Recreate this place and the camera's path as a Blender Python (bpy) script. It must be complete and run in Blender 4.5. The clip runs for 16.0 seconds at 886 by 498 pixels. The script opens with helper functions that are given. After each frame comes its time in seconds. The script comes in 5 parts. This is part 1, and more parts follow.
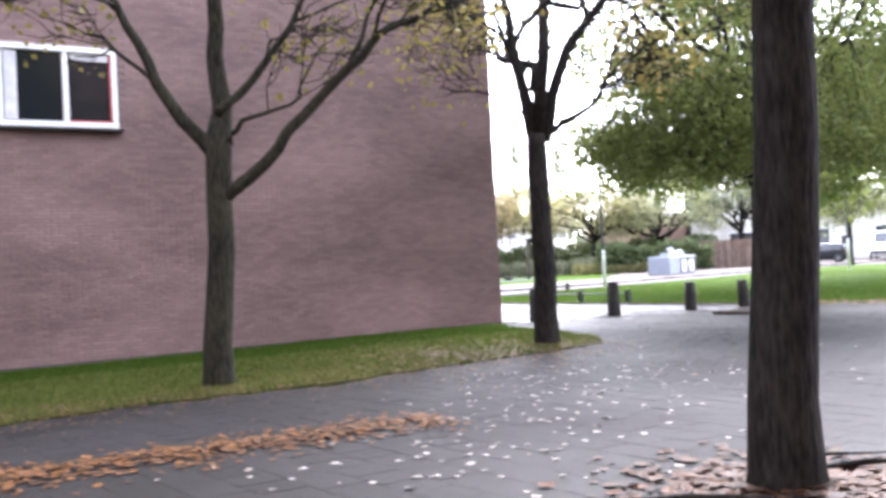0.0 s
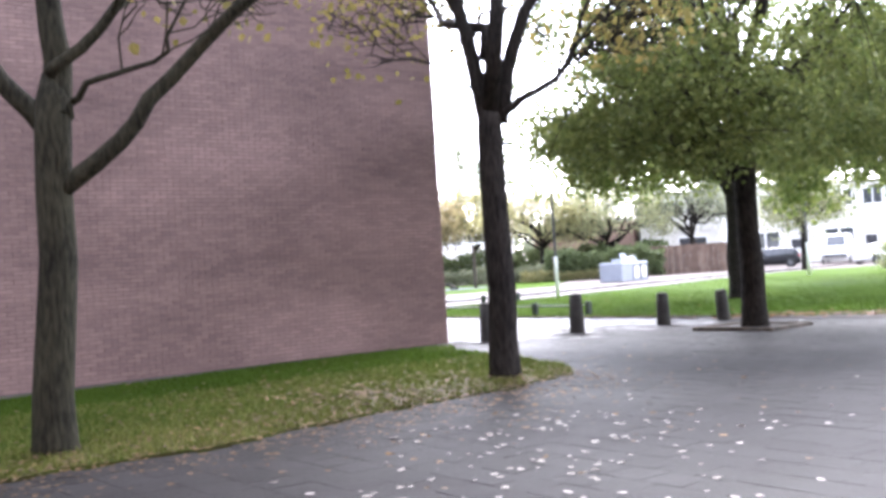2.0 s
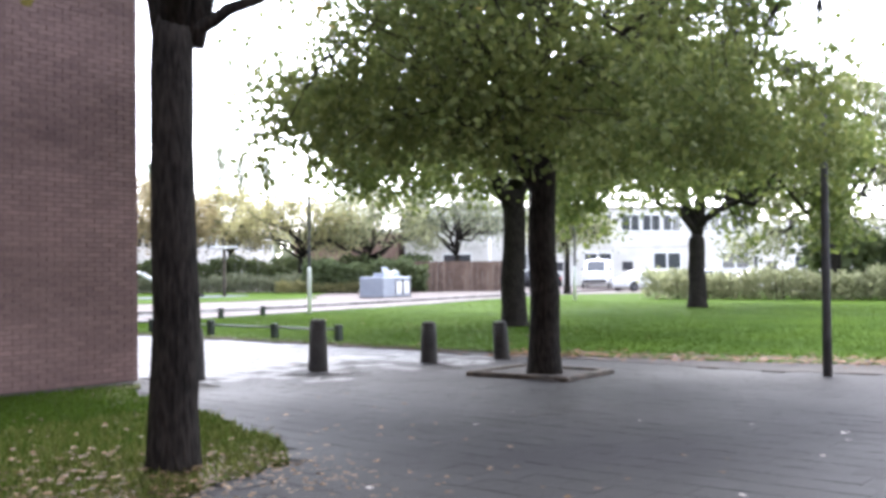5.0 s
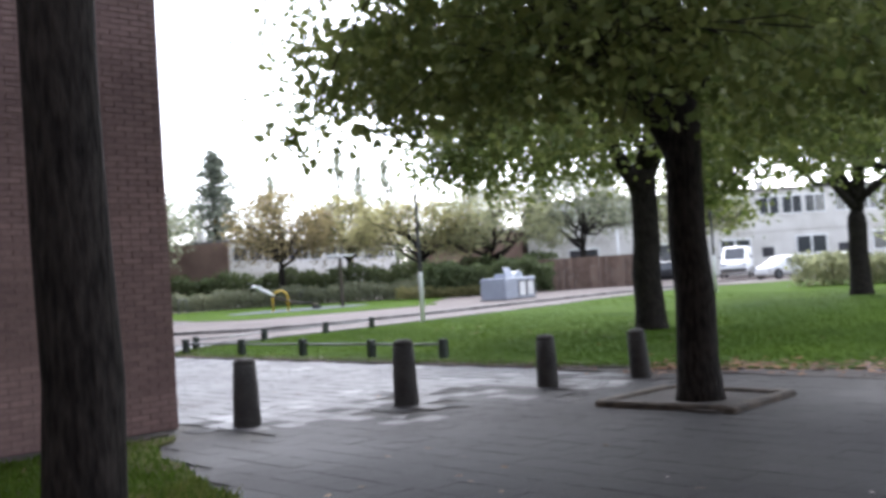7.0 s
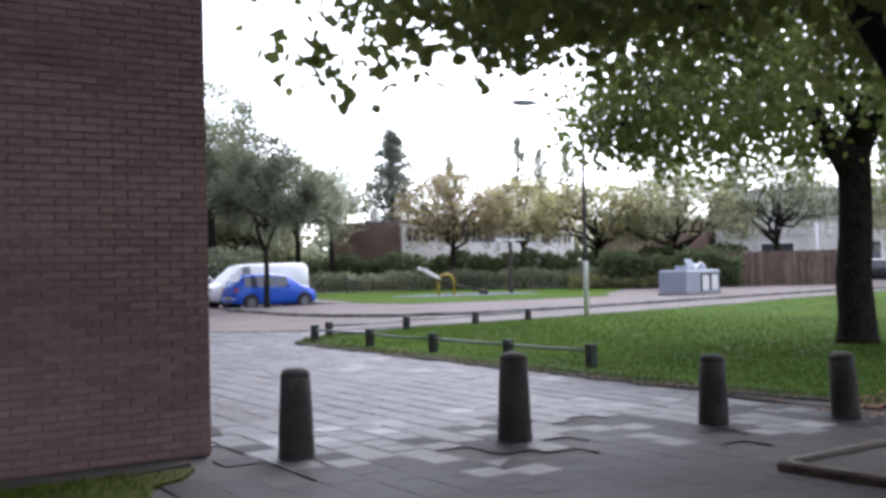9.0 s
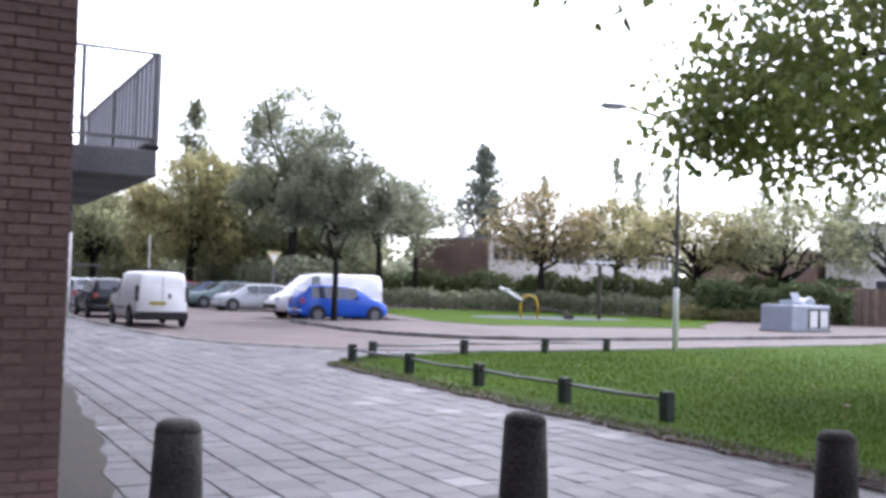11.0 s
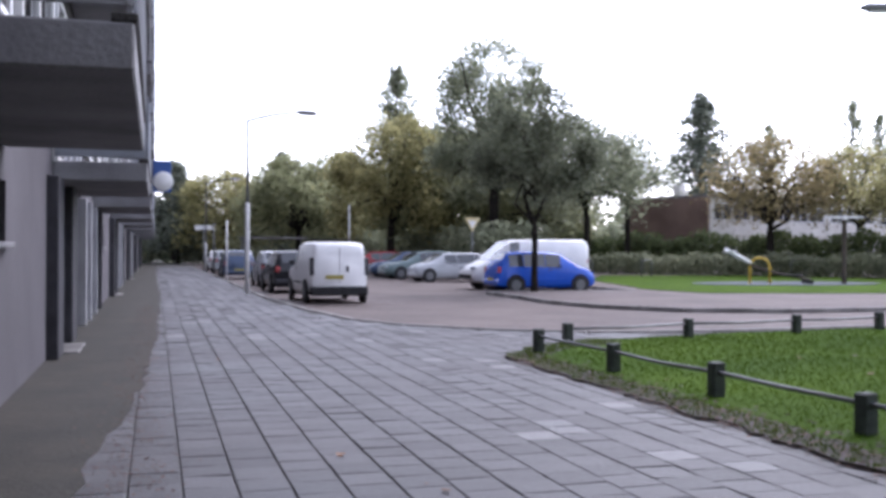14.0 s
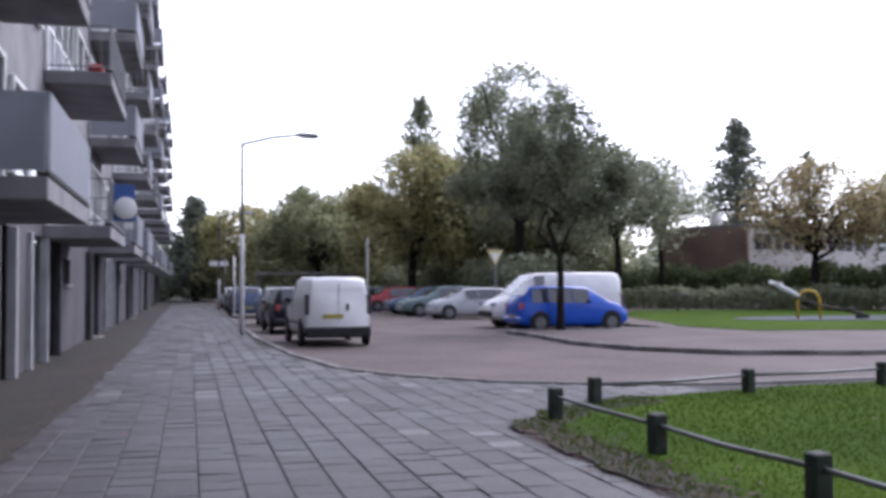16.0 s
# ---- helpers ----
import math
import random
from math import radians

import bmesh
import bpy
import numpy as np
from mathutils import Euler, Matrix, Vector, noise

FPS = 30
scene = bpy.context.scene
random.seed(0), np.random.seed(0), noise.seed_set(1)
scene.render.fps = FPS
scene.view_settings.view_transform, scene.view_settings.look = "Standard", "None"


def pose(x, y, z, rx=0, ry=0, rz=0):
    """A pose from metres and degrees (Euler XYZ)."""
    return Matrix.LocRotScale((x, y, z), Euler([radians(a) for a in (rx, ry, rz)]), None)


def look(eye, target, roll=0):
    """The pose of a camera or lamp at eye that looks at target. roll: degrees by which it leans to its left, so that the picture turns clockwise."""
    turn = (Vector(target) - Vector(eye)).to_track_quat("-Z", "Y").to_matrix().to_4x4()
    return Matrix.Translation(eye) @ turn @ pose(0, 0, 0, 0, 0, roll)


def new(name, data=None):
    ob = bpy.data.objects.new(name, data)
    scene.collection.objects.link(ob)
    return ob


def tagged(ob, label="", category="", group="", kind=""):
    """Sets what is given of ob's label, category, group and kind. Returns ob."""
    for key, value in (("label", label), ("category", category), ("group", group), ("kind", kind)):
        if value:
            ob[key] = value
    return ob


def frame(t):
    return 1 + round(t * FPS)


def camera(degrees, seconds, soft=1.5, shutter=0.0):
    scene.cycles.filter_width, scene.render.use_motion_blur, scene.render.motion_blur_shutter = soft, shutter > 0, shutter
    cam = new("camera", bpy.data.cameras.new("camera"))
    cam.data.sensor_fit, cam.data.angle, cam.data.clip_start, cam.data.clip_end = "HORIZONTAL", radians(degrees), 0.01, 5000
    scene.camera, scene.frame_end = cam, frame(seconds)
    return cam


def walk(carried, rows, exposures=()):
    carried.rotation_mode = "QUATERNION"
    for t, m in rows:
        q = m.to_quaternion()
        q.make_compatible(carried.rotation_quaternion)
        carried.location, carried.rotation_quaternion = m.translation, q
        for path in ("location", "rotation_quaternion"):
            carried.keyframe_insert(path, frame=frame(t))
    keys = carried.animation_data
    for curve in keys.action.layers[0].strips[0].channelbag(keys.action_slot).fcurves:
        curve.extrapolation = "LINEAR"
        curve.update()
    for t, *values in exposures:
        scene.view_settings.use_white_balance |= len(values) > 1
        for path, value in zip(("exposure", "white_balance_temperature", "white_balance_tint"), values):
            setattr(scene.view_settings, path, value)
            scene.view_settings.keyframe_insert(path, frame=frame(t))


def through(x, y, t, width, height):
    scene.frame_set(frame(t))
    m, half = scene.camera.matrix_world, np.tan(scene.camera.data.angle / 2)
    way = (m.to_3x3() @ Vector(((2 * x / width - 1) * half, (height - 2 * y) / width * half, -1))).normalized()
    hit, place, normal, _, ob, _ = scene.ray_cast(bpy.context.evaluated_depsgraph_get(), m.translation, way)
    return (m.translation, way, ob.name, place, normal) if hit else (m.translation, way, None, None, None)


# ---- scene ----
cam = camera(47.3, 16.0, soft=3.5, shutter=0.3)
PATH = [
    (0, (1.044, -1.872, 1.308), (2.179, -0.226, 1.34), -3.0),
    (0.5, (1.543, -1.231, 1.324), (2.768, 0.349, 1.332), -2.2),
    (1, (2.061, -0.618, 1.34), (3.259, 0.983, 1.391), -4.3),
    (1.5, (2.51, 0.001, 1.347), (3.676, 1.621, 1.474), -2.3),
    (2, (2.993, 0.629, 1.365), (4.216, 2.211, 1.406), -3.6),
    (2.5, (3.548, 1.263, 1.388), (4.731, 2.874, 1.453), -2.7),
    (3, (4.05, 1.888, 1.383), (5.41, 3.355, 1.376), -2.4),
    (3.5, (4.619, 2.4, 1.362), (6.046, 3.801, 1.329), -2.3),
    (4, (5.242, 2.896, 1.402), (6.765, 4.191, 1.459), -0.1),
    (4.2, (5.492, 3.079, 1.428), (7.063, 4.317, 1.452), -0.5),
    (6.3, (8.189, 4.945, 1.444), (9.671, 6.286, 1.507), -2.0),
    (6.5, (8.446, 5.167, 1.463), (9.936, 6.501, 1.512), -3.5),
    (7, (9.109, 5.658, 1.458), (10.493, 7.102, 1.51), -3.6),
    (7.5, (9.735, 6.143, 1.463), (11.001, 7.688, 1.56), -0.4),
    (8, (10.327, 6.593, 1.483), (11.495, 8.21, 1.624), -0.2),
    (8.2, (10.576, 6.769, 1.494), (11.684, 8.432, 1.593), -1.8),
    (10.3, (13.043, 8.82, 1.418), (14.136, 10.495, 1.411), -0.6),
    (10.5, (13.277, 9.048, 1.405), (14.3, 10.767, 1.434), -1.6),
    (11, (13.716, 9.638, 1.437), (14.648, 11.405, 1.513), 1.7),
    (11.5, (14.14, 10.205, 1.48), (15.15, 11.931, 1.5), -0.4),
    (12, (14.52, 10.895, 1.453), (15.37, 12.705, 1.424), 0.4),
    (12.5, (14.833, 11.567, 1.475), (15.646, 13.392, 1.556), 0.8),
    (13, (15.211, 12.248, 1.434), (15.931, 14.114, 1.475), -2.0),
    (13.5, (15.515, 12.94, 1.45), (16.123, 14.843, 1.544), 1.7),
    (14, (15.842, 13.649, 1.438), (16.388, 15.573, 1.441), 0.2),
    (14.5, (16.179, 14.391, 1.458), (16.535, 16.359, 1.486), -0.1),
    (15, (16.461, 15.1, 1.482), (16.863, 17.059, 1.522), -1.9),
    (15.5, (16.84, 15.893, 1.458), (17.215, 17.856, 1.532), -1.1),
    (16, (17.208, 16.701, 1.438), (17.695, 18.64, 1.51), -0.3),
]
walk(cam, [(t, look(eye, target, roll)) for t, eye, target, roll in PATH],
     [(0.0, 3.45, 6100, 18), (2.4, 3.5, 6100, 18), (3.0, 3.2, 6100, 17), (3.5, 3.15, 6100, 16), (4.2, 3.25, 6100, 16), (6.3, 2.35, 6100, 14), (7.5, 2.1, 6060, 15), (8.2, 1.9, 6030, 15), (10.5, 1.95, 6000, 20), (11.5, 2.35, 6000, 21), (12.8, 2.3, 6000, 21), (14.0, 1.72, 5900, 22), (15.0, 1.65, 5900, 23), (16.0, 1.35, 5950, 23)])


# ---- light ----
world = bpy.data.worlds.new("overcast_sky")
scene.world = world
world.use_nodes = True
wn, wl = world.node_tree.nodes, world.node_tree.links
wn.clear()
sky = wn.new("ShaderNodeTexSky")
sky.sky_type = "NISHITA"
sky.sun_disc = False
sky.sun_elevation, sky.sun_rotation = radians(46), radians(55)
sky.dust_density, sky.air_density = 1.0, 1.0
pale = wn.new("ShaderNodeHueSaturation")
pale.inputs["Saturation"].default_value = 0.32
back = wn.new("ShaderNodeBackground")
back.inputs["Strength"].default_value = 0.15
wout = wn.new("ShaderNodeOutputWorld")
wl.new(sky.outputs[0], pale.inputs["Color"])
wl.new(pale.outputs[0], back.inputs["Color"])
wl.new(back.outputs[0], wout.inputs["Surface"])
sun = new("sun", bpy.data.lights.new("sun", "SUN"))
sun.data.energy, sun.data.angle, sun.data.color = 0.8, radians(40), (1.0, 0.97, 0.93)
sun.matrix_world = look((28, 19.5, 36), (0, 0, 0))


# ---- geometry helpers ----
class Geo:
    """Collects vertices and faces of one mesh."""

    def __init__(self):
        self.v, self.f = [], []

    def add(self, verts, faces):
        n = len(self.v)
        self.v.extend(tuple(p) for p in verts)
        self.f.extend(tuple(n + i for i in f) for f in faces)
        return self

    def box(self, c, s, rz=0.0, bev=0.0):
        """A box by centre and size, turned about z, with chamfered edges where bev is given."""
        h = [k / 2 for k in s]
        ca, sa = math.cos(radians(rz)), math.sin(radians(rz))
        signs = [(a, b, d) for a in (-1, 1) for b in (-1, 1) for d in (-1, 1)]
        out, faces = [], []
        if bev <= 0:
            pts = [(a * h[0], b * h[1], d * h[2]) for a, b, d in signs]
            faces = [(0, 1, 3, 2), (4, 6, 7, 5), (0, 4, 5, 1), (2, 3, 7, 6), (0, 2, 6, 4), (1, 5, 7, 3)]
        else:
            idx, pts = {}, []
            for sg in signs:
                for k in range(3):
                    idx[sg, k] = len(pts)
                    pts.append([sg[a] * (h[a] - (0 if a == k else bev)) for a in range(3)])
            for k in range(3):
                for s0 in (-1, 1):
                    four = [sg for sg in signs if sg[k] == s0]
                    four = [four[0], four[1], four[3], four[2]]
                    faces.append([idx[sg, k] for sg in four])
            for c3 in range(3):
                a, b = [k for k in range(3) if k != c3]
                for sa0 in (-1, 1):
                    for sb0 in (-1, 1):
                        lo, hi = [0, 0, 0], [0, 0, 0]
                        lo[a] = hi[a] = sa0
                        lo[b] = hi[b] = sb0
                        lo[c3], hi[c3] = -1, 1
                        lo, hi = tuple(lo), tuple(hi)
                        faces.append([idx[lo, a], idx[hi, a], idx[hi, b], idx[lo, b]])
            for sg in signs:
                faces.append([idx[sg, 0], idx[sg, 1], idx[sg, 2]])
            good = []
            for f in faces:
                p, q, r = (Vector(pts[i]) for i in f[:3])
                mid = sum((Vector(pts[i]) for i in f), Vector()) / len(f)
                good.append(f if (q - p).cross(r - p).dot(mid) > 0 else f[::-1])
            faces = good
        pts = [(c[0] + x * ca - y * sa, c[1] + x * sa + y * ca, c[2] + z) for x, y, z in pts]
        return self.add(pts, faces)

    def prism(self, poly, z0, z1):
        """An upright prism on a counter-clockwise outline."""
        n = len(poly)
        pts = [(x, y, z0) for x, y in poly] + [(x, y, z1) for x, y in poly]
        return self.add(pts, [tuple(range(n))[::-1], tuple(range(n, 2 * n))] + [(i, (i + 1) % n, n + (i + 1) % n, n + i) for i in range(n)])

    def tube(self, pts, radii, n=8, cap=True):
        """A round tube along points."""
        pts = [Vector(p) for p in pts]
        base = len(self.v)
        side = None
        for i, p in enumerate(pts):
            way = (pts[min(i + 1, len(pts) - 1)] - pts[max(i - 1, 0)]).normalized()
            if side is None:
                side = way.orthogonal().normalized()
            side = (side - way * side.dot(way)).normalized()
            up = way.cross(side)
            for k in range(n):
                a = math.tau * k / n
                self.v.append(tuple(p + radii[i] * (math.cos(a) * side + math.sin(a) * up)))
        for i in range(len(pts) - 1):
            for k in range(n):
                a, b = base + i * n + k, base + i * n + (k + 1) % n
                self.f.append((a, b, b + n, a + n))
        if cap:
            self.f.append(tuple(base + k for k in range(n))[::-1])
            self.f.append(tuple(base + (len(pts) - 1) * n + k for k in range(n)))
        return self

    def lathe(self, c, rings, n=16):
        """A turned body: rings of (height, radius) above c."""
        return self.tube([(c[0], c[1], c[2] + z) for z, _ in rings], [r for _, r in rings], n)

    def mesh(self, name, smooth=False):
        me = bpy.data.meshes.new(name)
        me.from_pydata(self.v, [], self.f)
        if smooth:
            me.polygons.foreach_set("use_smooth", [True] * len(me.polygons))
        me.update()
        return me

    def make(self, name, material, parent=None, label="", smooth=False):
        ob = new(name, self.mesh(name, smooth))
        ob.data.materials.append(material)
        if parent:
            ob.parent = parent
        if label:
            tagged(ob, label)
        return ob


def thing(name, at, label, category, group="", rz=0.0):
    """An Empty at the base of a thing, which its parts hang on; parts are built about the origin."""
    ob = new(name)
    ob.matrix_world = pose(at[0], at[1], at[2], 0, 0, rz)
    ob.empty_display_size = 0.2
    return tagged(ob, label, category, group)


def structure(ob, label, category):
    return tagged(ob, label, category, kind="structure")


# ---- materials ----
def surf(name, dark, light, rough=0.7, scale=1.5, fine=40.0, bump=0.2, metal=0.0, spread=0.0, fine_mix=0.25, rough_var=0.1, lo=0.35, hi=0.65, spec=0.4, stretch=1.0, streak=1.0):
    """A surface whose colour goes from dark to light in large patches and fine grain; spread varies piece by piece."""
    m = bpy.data.materials.new(name)
    m.use_nodes = True
    n, l = m.node_tree.nodes, m.node_tree.links
    b = n["Principled BSDF"]
    geo = n.new("ShaderNodeNewGeometry")
    big, small = n.new("ShaderNodeTexNoise"), n.new("ShaderNodeTexNoise")
    big.inputs["Scale"].default_value, big.inputs["Detail"].default_value = scale, 5
    small.inputs["Scale"].default_value, small.inputs["Detail"].default_value = fine, 4
    drag = n.new("ShaderNodeVectorMath")
    drag.operation = "MULTIPLY"
    drag.inputs[1].default_value = (1, 1, streak)
    l.new(geo.outputs["Position"], drag.inputs[0])
    l.new(drag.outputs[0], big.inputs["Vector"])
    squeeze = n.new("ShaderNodeVectorMath")
    squeeze.operation = "MULTIPLY"
    squeeze.inputs[1].default_value = (1, 1, stretch)
    l.new(geo.outputs["Position"], squeeze.inputs[0])
    l.new(squeeze.outputs[0], small.inputs["Vector"])
    b.inputs["Specular IOR Level"].default_value = spec
    ramp = n.new("ShaderNodeValToRGB")
    ramp.color_ramp.elements[0].position, ramp.color_ramp.elements[1].position = lo, hi
    ramp.color_ramp.elements[0].color, ramp.color_ramp.elements[1].color = (*dark, 1), (*light, 1)
    mix = n.new("ShaderNodeMath")
    mix.operation = "MULTIPLY_ADD"
    mix.inputs[1].default_value = fine_mix
    l.new(small.outputs[0], mix.inputs[0])
    less = n.new("ShaderNodeMath")
    less.operation = "MULTIPLY_ADD"
    less.inputs[1].default_value, less.inputs[2].default_value = 1 - fine_mix, 0.0
    l.new(big.outputs[0], less.inputs[0])
    l.new(less.outputs[0], mix.inputs[2])
    last = mix
    if spread:
        info = n.new("ShaderNodeObjectInfo")
        add = n.new("ShaderNodeMath")
        add.operation = "ADD"
        l.new(info.outputs["Random"], add.inputs[0])
        l.new(geo.outputs["Random Per Island"], add.inputs[1])
        wrap = n.new("ShaderNodeMath")
        wrap.operation = "FRACT"
        l.new(add.outputs[0], wrap.inputs[0])
        sp = n.new("ShaderNodeMath")
        sp.operation = "MULTIPLY_ADD"
        sp.inputs[1].default_value = spread
        l.new(wrap.outputs[0], sp.inputs[0])
        off = n.new("ShaderNodeMath")
        off.operation = "SUBTRACT"
        off.inputs[1].default_value = spread / 2
        l.new(mix.outputs[0], off.inputs[0])
        l.new(off.outputs[0], sp.inputs[2])
        last = sp
    l.new(last.outputs[0], ramp.inputs[0])
    l.new(ramp.outputs[0], b.inputs["Base Color"])
    rr = n.new("ShaderNodeMapRange")
    rr.inputs["To Min"].default_value, rr.inputs["To Max"].default_value = max(0.03, rough - rough_var), min(1, rough + rough_var)
    l.new(big.outputs[0], rr.inputs["Value"])
    l.new(rr.outputs[0], b.inputs["Roughness"])
    b.inputs["Metallic"].default_value = metal
    if bump:
        bp = n.new("ShaderNodeBump")
        bp.inputs["Strength"].default_value, bp.inputs["Distance"].default_value = bump, 0.02
        l.new(small.outputs[0], bp.inputs["Height"])
        l.new(bp.outputs[0], b.inputs["Normal"])
    return m


def leaf_mat(name, dark, light, through=0.45, shine=0.25):
    """Thin leaves: colour leaf by leaf, with light let through."""
    m = bpy.data.materials.new(name)
    m.use_nodes = True
    n, l = m.node_tree.nodes, m.node_tree.links
    b, out = n["Principled BSDF"], n["Material Output"]
    geo = n.new("ShaderNodeNewGeometry")
    noise_n = n.new("ShaderNodeTexNoise")
    noise_n.inputs["Scale"].default_value = 0.5
    l.new(geo.outputs["Position"], noise_n.inputs["Vector"])
    add = n.new("ShaderNodeMath")
    add.operation = "MULTIPLY_ADD"
    add.inputs[1].default_value = 0.5
    l.new(geo.outputs["Random Per Island"], add.inputs[0])
    half = n.new("ShaderNodeMath")
    half.operation = "MULTIPLY"
    half.inputs[1].default_value = 0.5
    l.new(noise_n.outputs[0], half.inputs[0])
    l.new(half.outputs[0], add.inputs[2])
    ramp = n.new("ShaderNodeValToRGB")
    ramp.color_ramp.elements[0].position, ramp.color_ramp.elements[1].position = 0.2, 0.8
    ramp.color_ramp.elements[0].color, ramp.color_ramp.elements[1].color = (*dark, 1), (*light, 1)
    l.new(add.outputs[0], ramp.inputs[0])
    l.new(ramp.outputs[0], b.inputs["Base Color"])
    b.inputs["Roughness"].default_value = 0.6
    b.inputs["Specular IOR Level"].default_value = shine
    tr = n.new("ShaderNodeBsdfTranslucent")
    l.new(ramp.outputs[0], tr.inputs["Color"])
    mx = n.new("ShaderNodeMixShader")
    mx.inputs[0].default_value = through
    l.new(b.outputs[0], mx.inputs[1])
    l.new(tr.outputs[0], mx.inputs[2])
    l.new(mx.outputs[0], out.inputs["Surface"])
    return m


def glass_mat(name, tint, rough=0.05):
    m = bpy.data.materials.new(name)
    m.use_nodes = True
    b = m.node_tree.nodes["Principled BSDF"]
    b.inputs["Base Color"].default_value = (*tint, 1)
    b.inputs["Roughness"].default_value = rough
    b.inputs["Specular IOR Level"].default_value = 0.35
    return m


def paint(name, colour, rough=0.3):
    return surf(name, [c * 0.86 for c in colour], colour, rough, 2.0, 30.0, 0.02, rough_var=0.06)


M_brick = surf("purple_brown_brick", (0.118, 0.081, 0.077), (0.335, 0.230, 0.209), 0.88, 0.34, 22.0, 0.4, spread=0.13, lo=0.24, hi=0.80, spec=0.15, streak=2.6)
M_mortar = surf("grey_mortar", (0.118, 0.082, 0.077), (0.195, 0.138, 0.127), 0.95, 1.2, 60.0, 0.4)
M_tile = surf("grey_concrete_paving_tile", (0.020, 0.0188, 0.020), (0.088, 0.083, 0.087), 0.62, 0.45, 60.0, 0.35, spread=0.24, rough_var=0.2, lo=0.22, hi=0.82, spec=0.4)
M_tile_pale = surf("bleached_paving_tile", (0.055, 0.053, 0.054), (0.125, 0.12, 0.12), 0.55, 0.8, 60.0, 0.3, spread=0.3, rough_var=0.2)
# damp tile, its colour darkened further to hold the canopy's shade
M_tile_shaded = surf("damp_shaded_paving_tile", (0.0075, 0.0066, 0.0062), (0.025, 0.0228, 0.0238), 0.70, 0.35, 50.0, 0.3, spread=0.12, rough_var=0.25, lo=0.3, hi=0.72, spec=0.2)
M_joint = surf("sandy_joint", (0.03, 0.028, 0.027), (0.07, 0.066, 0.061), 0.9, 1.0, 60.0, 0.4)
M_road = surf("worn_brick_road", (0.075, 0.060, 0.055), (0.15, 0.124, 0.114), 0.8, 0.4, 9.0, 0.3, fine_mix=0.4, spec=0.2)
M_ground = surf("dull_earth_and_grass", (0.06, 0.07, 0.03), (0.13, 0.12, 0.06), 0.95, 0.15, 8.0, 0.3)
M_dirt = surf("dark_trodden_earth", (0.024, 0.02, 0.017), (0.075, 0.064, 0.055), 0.9, 0.8, 30.0, 0.5, fine_mix=0.45)
M_lawn = surf("lawn_soil_and_turf", (0.034, 0.070, 0.007), (0.072, 0.122, 0.012), 0.95, 0.5, 25.0, 0.6, fine_mix=0.4, spec=0.04)
M_grass = leaf_mat("grass_blade", (0.036, 0.074, 0.008), (0.077, 0.124, 0.017), 0.42, 0.08)
M_grass_dull = leaf_mat("worn_olive_grass_blade", (0.035, 0.055, 0.010), (0.10, 0.125, 0.030), 0.55, 0.08)
M_grass_olive = leaf_mat("yellowing_grass_blade", (0.06, 0.085, 0.016), (0.19, 0.195, 0.06), 0.35, 0.08)
M_strip = surf("trodden_earth_and_moss", (0.040, 0.031, 0.016), (0.058, 0.075, 0.015), 0.95, 1.3, 30.0, 0.6, fine_mix=0.4, spec=0.05)
M_bark = surf("dark_wet_bark", (0.006, 0.005, 0.0045), (0.034, 0.029, 0.025), 0.9, 3.0, 34.0, 1.0, fine_mix=0.7, spec=0.12, stretch=0.22)
M_bark_green = surf("bark_with_algae", (0.010, 0.009, 0.007), (0.05, 0.047, 0.031), 0.9, 2.0, 34.0, 1.0, fine_mix=0.6, spec=0.12, stretch=0.22)
M_leaf = leaf_mat("green_leaf", (0.075, 0.108, 0.028), (0.20, 0.225, 0.065))
M_leaf_thin = leaf_mat("fading_leaf", (0.13, 0.12, 0.035), (0.30, 0.24, 0.075))
# far leaf and needle colours are raised and greyed to hold distance haze
M_leaf_far = leaf_mat("hazed_green_leaf", (0.18, 0.195, 0.105), (0.34, 0.35, 0.20), 0.75)
M_leaf_dull = leaf_mat("hazed_grey_green_leaf", (0.155, 0.175, 0.115), (0.31, 0.33, 0.22), 0.75)
M_leaf_yellow = leaf_mat("hazed_yellow_green_leaf", (0.21, 0.205, 0.095), (0.40, 0.37, 0.18), 0.75)
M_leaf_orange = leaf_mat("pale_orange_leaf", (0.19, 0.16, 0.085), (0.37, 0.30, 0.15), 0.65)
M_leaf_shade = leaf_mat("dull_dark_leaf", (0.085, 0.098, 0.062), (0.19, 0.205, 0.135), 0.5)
M_conifer = leaf_mat("hazed_conifer_needles", (0.10, 0.115, 0.09), (0.22, 0.24, 0.18), 0.55)
M_hedge = leaf_mat("dark_hedge_leaf", (0.065, 0.09, 0.04), (0.17, 0.205, 0.09), 0.45)
M_fallen = leaf_mat("fallen_brown_leaf", (0.045, 0.022, 0.010), (0.26, 0.115, 0.038), 0.15)
M_fallen_dark = leaf_mat("dark_wet_fallen_leaf", (0.018, 0.010, 0.007), (0.12, 0.05, 0.022), 0.1)
# the glint of wet leaves is put into this pale grey
M_fallen_pale = leaf_mat("wet_fallen_leaf_with_glint", (0.14, 0.12, 0.10), (0.36, 0.33, 0.30), 0.1, 0.5)
M_fallen_dull = leaf_mat("dull_fallen_leaf", (0.045, 0.028, 0.014), (0.21, 0.13, 0.06), 0.15)
M_lamp = surf("weathered_grey_lamp_paint", (0.05, 0.05, 0.052), (0.095, 0.095, 0.098), 0.75, 4.0, 60.0, 0.05, spec=0.2)
M_concrete = surf("grey_concrete", (0.135, 0.130, 0.138), (0.26, 0.255, 0.262), 0.8, 1.2, 35.0, 0.35)
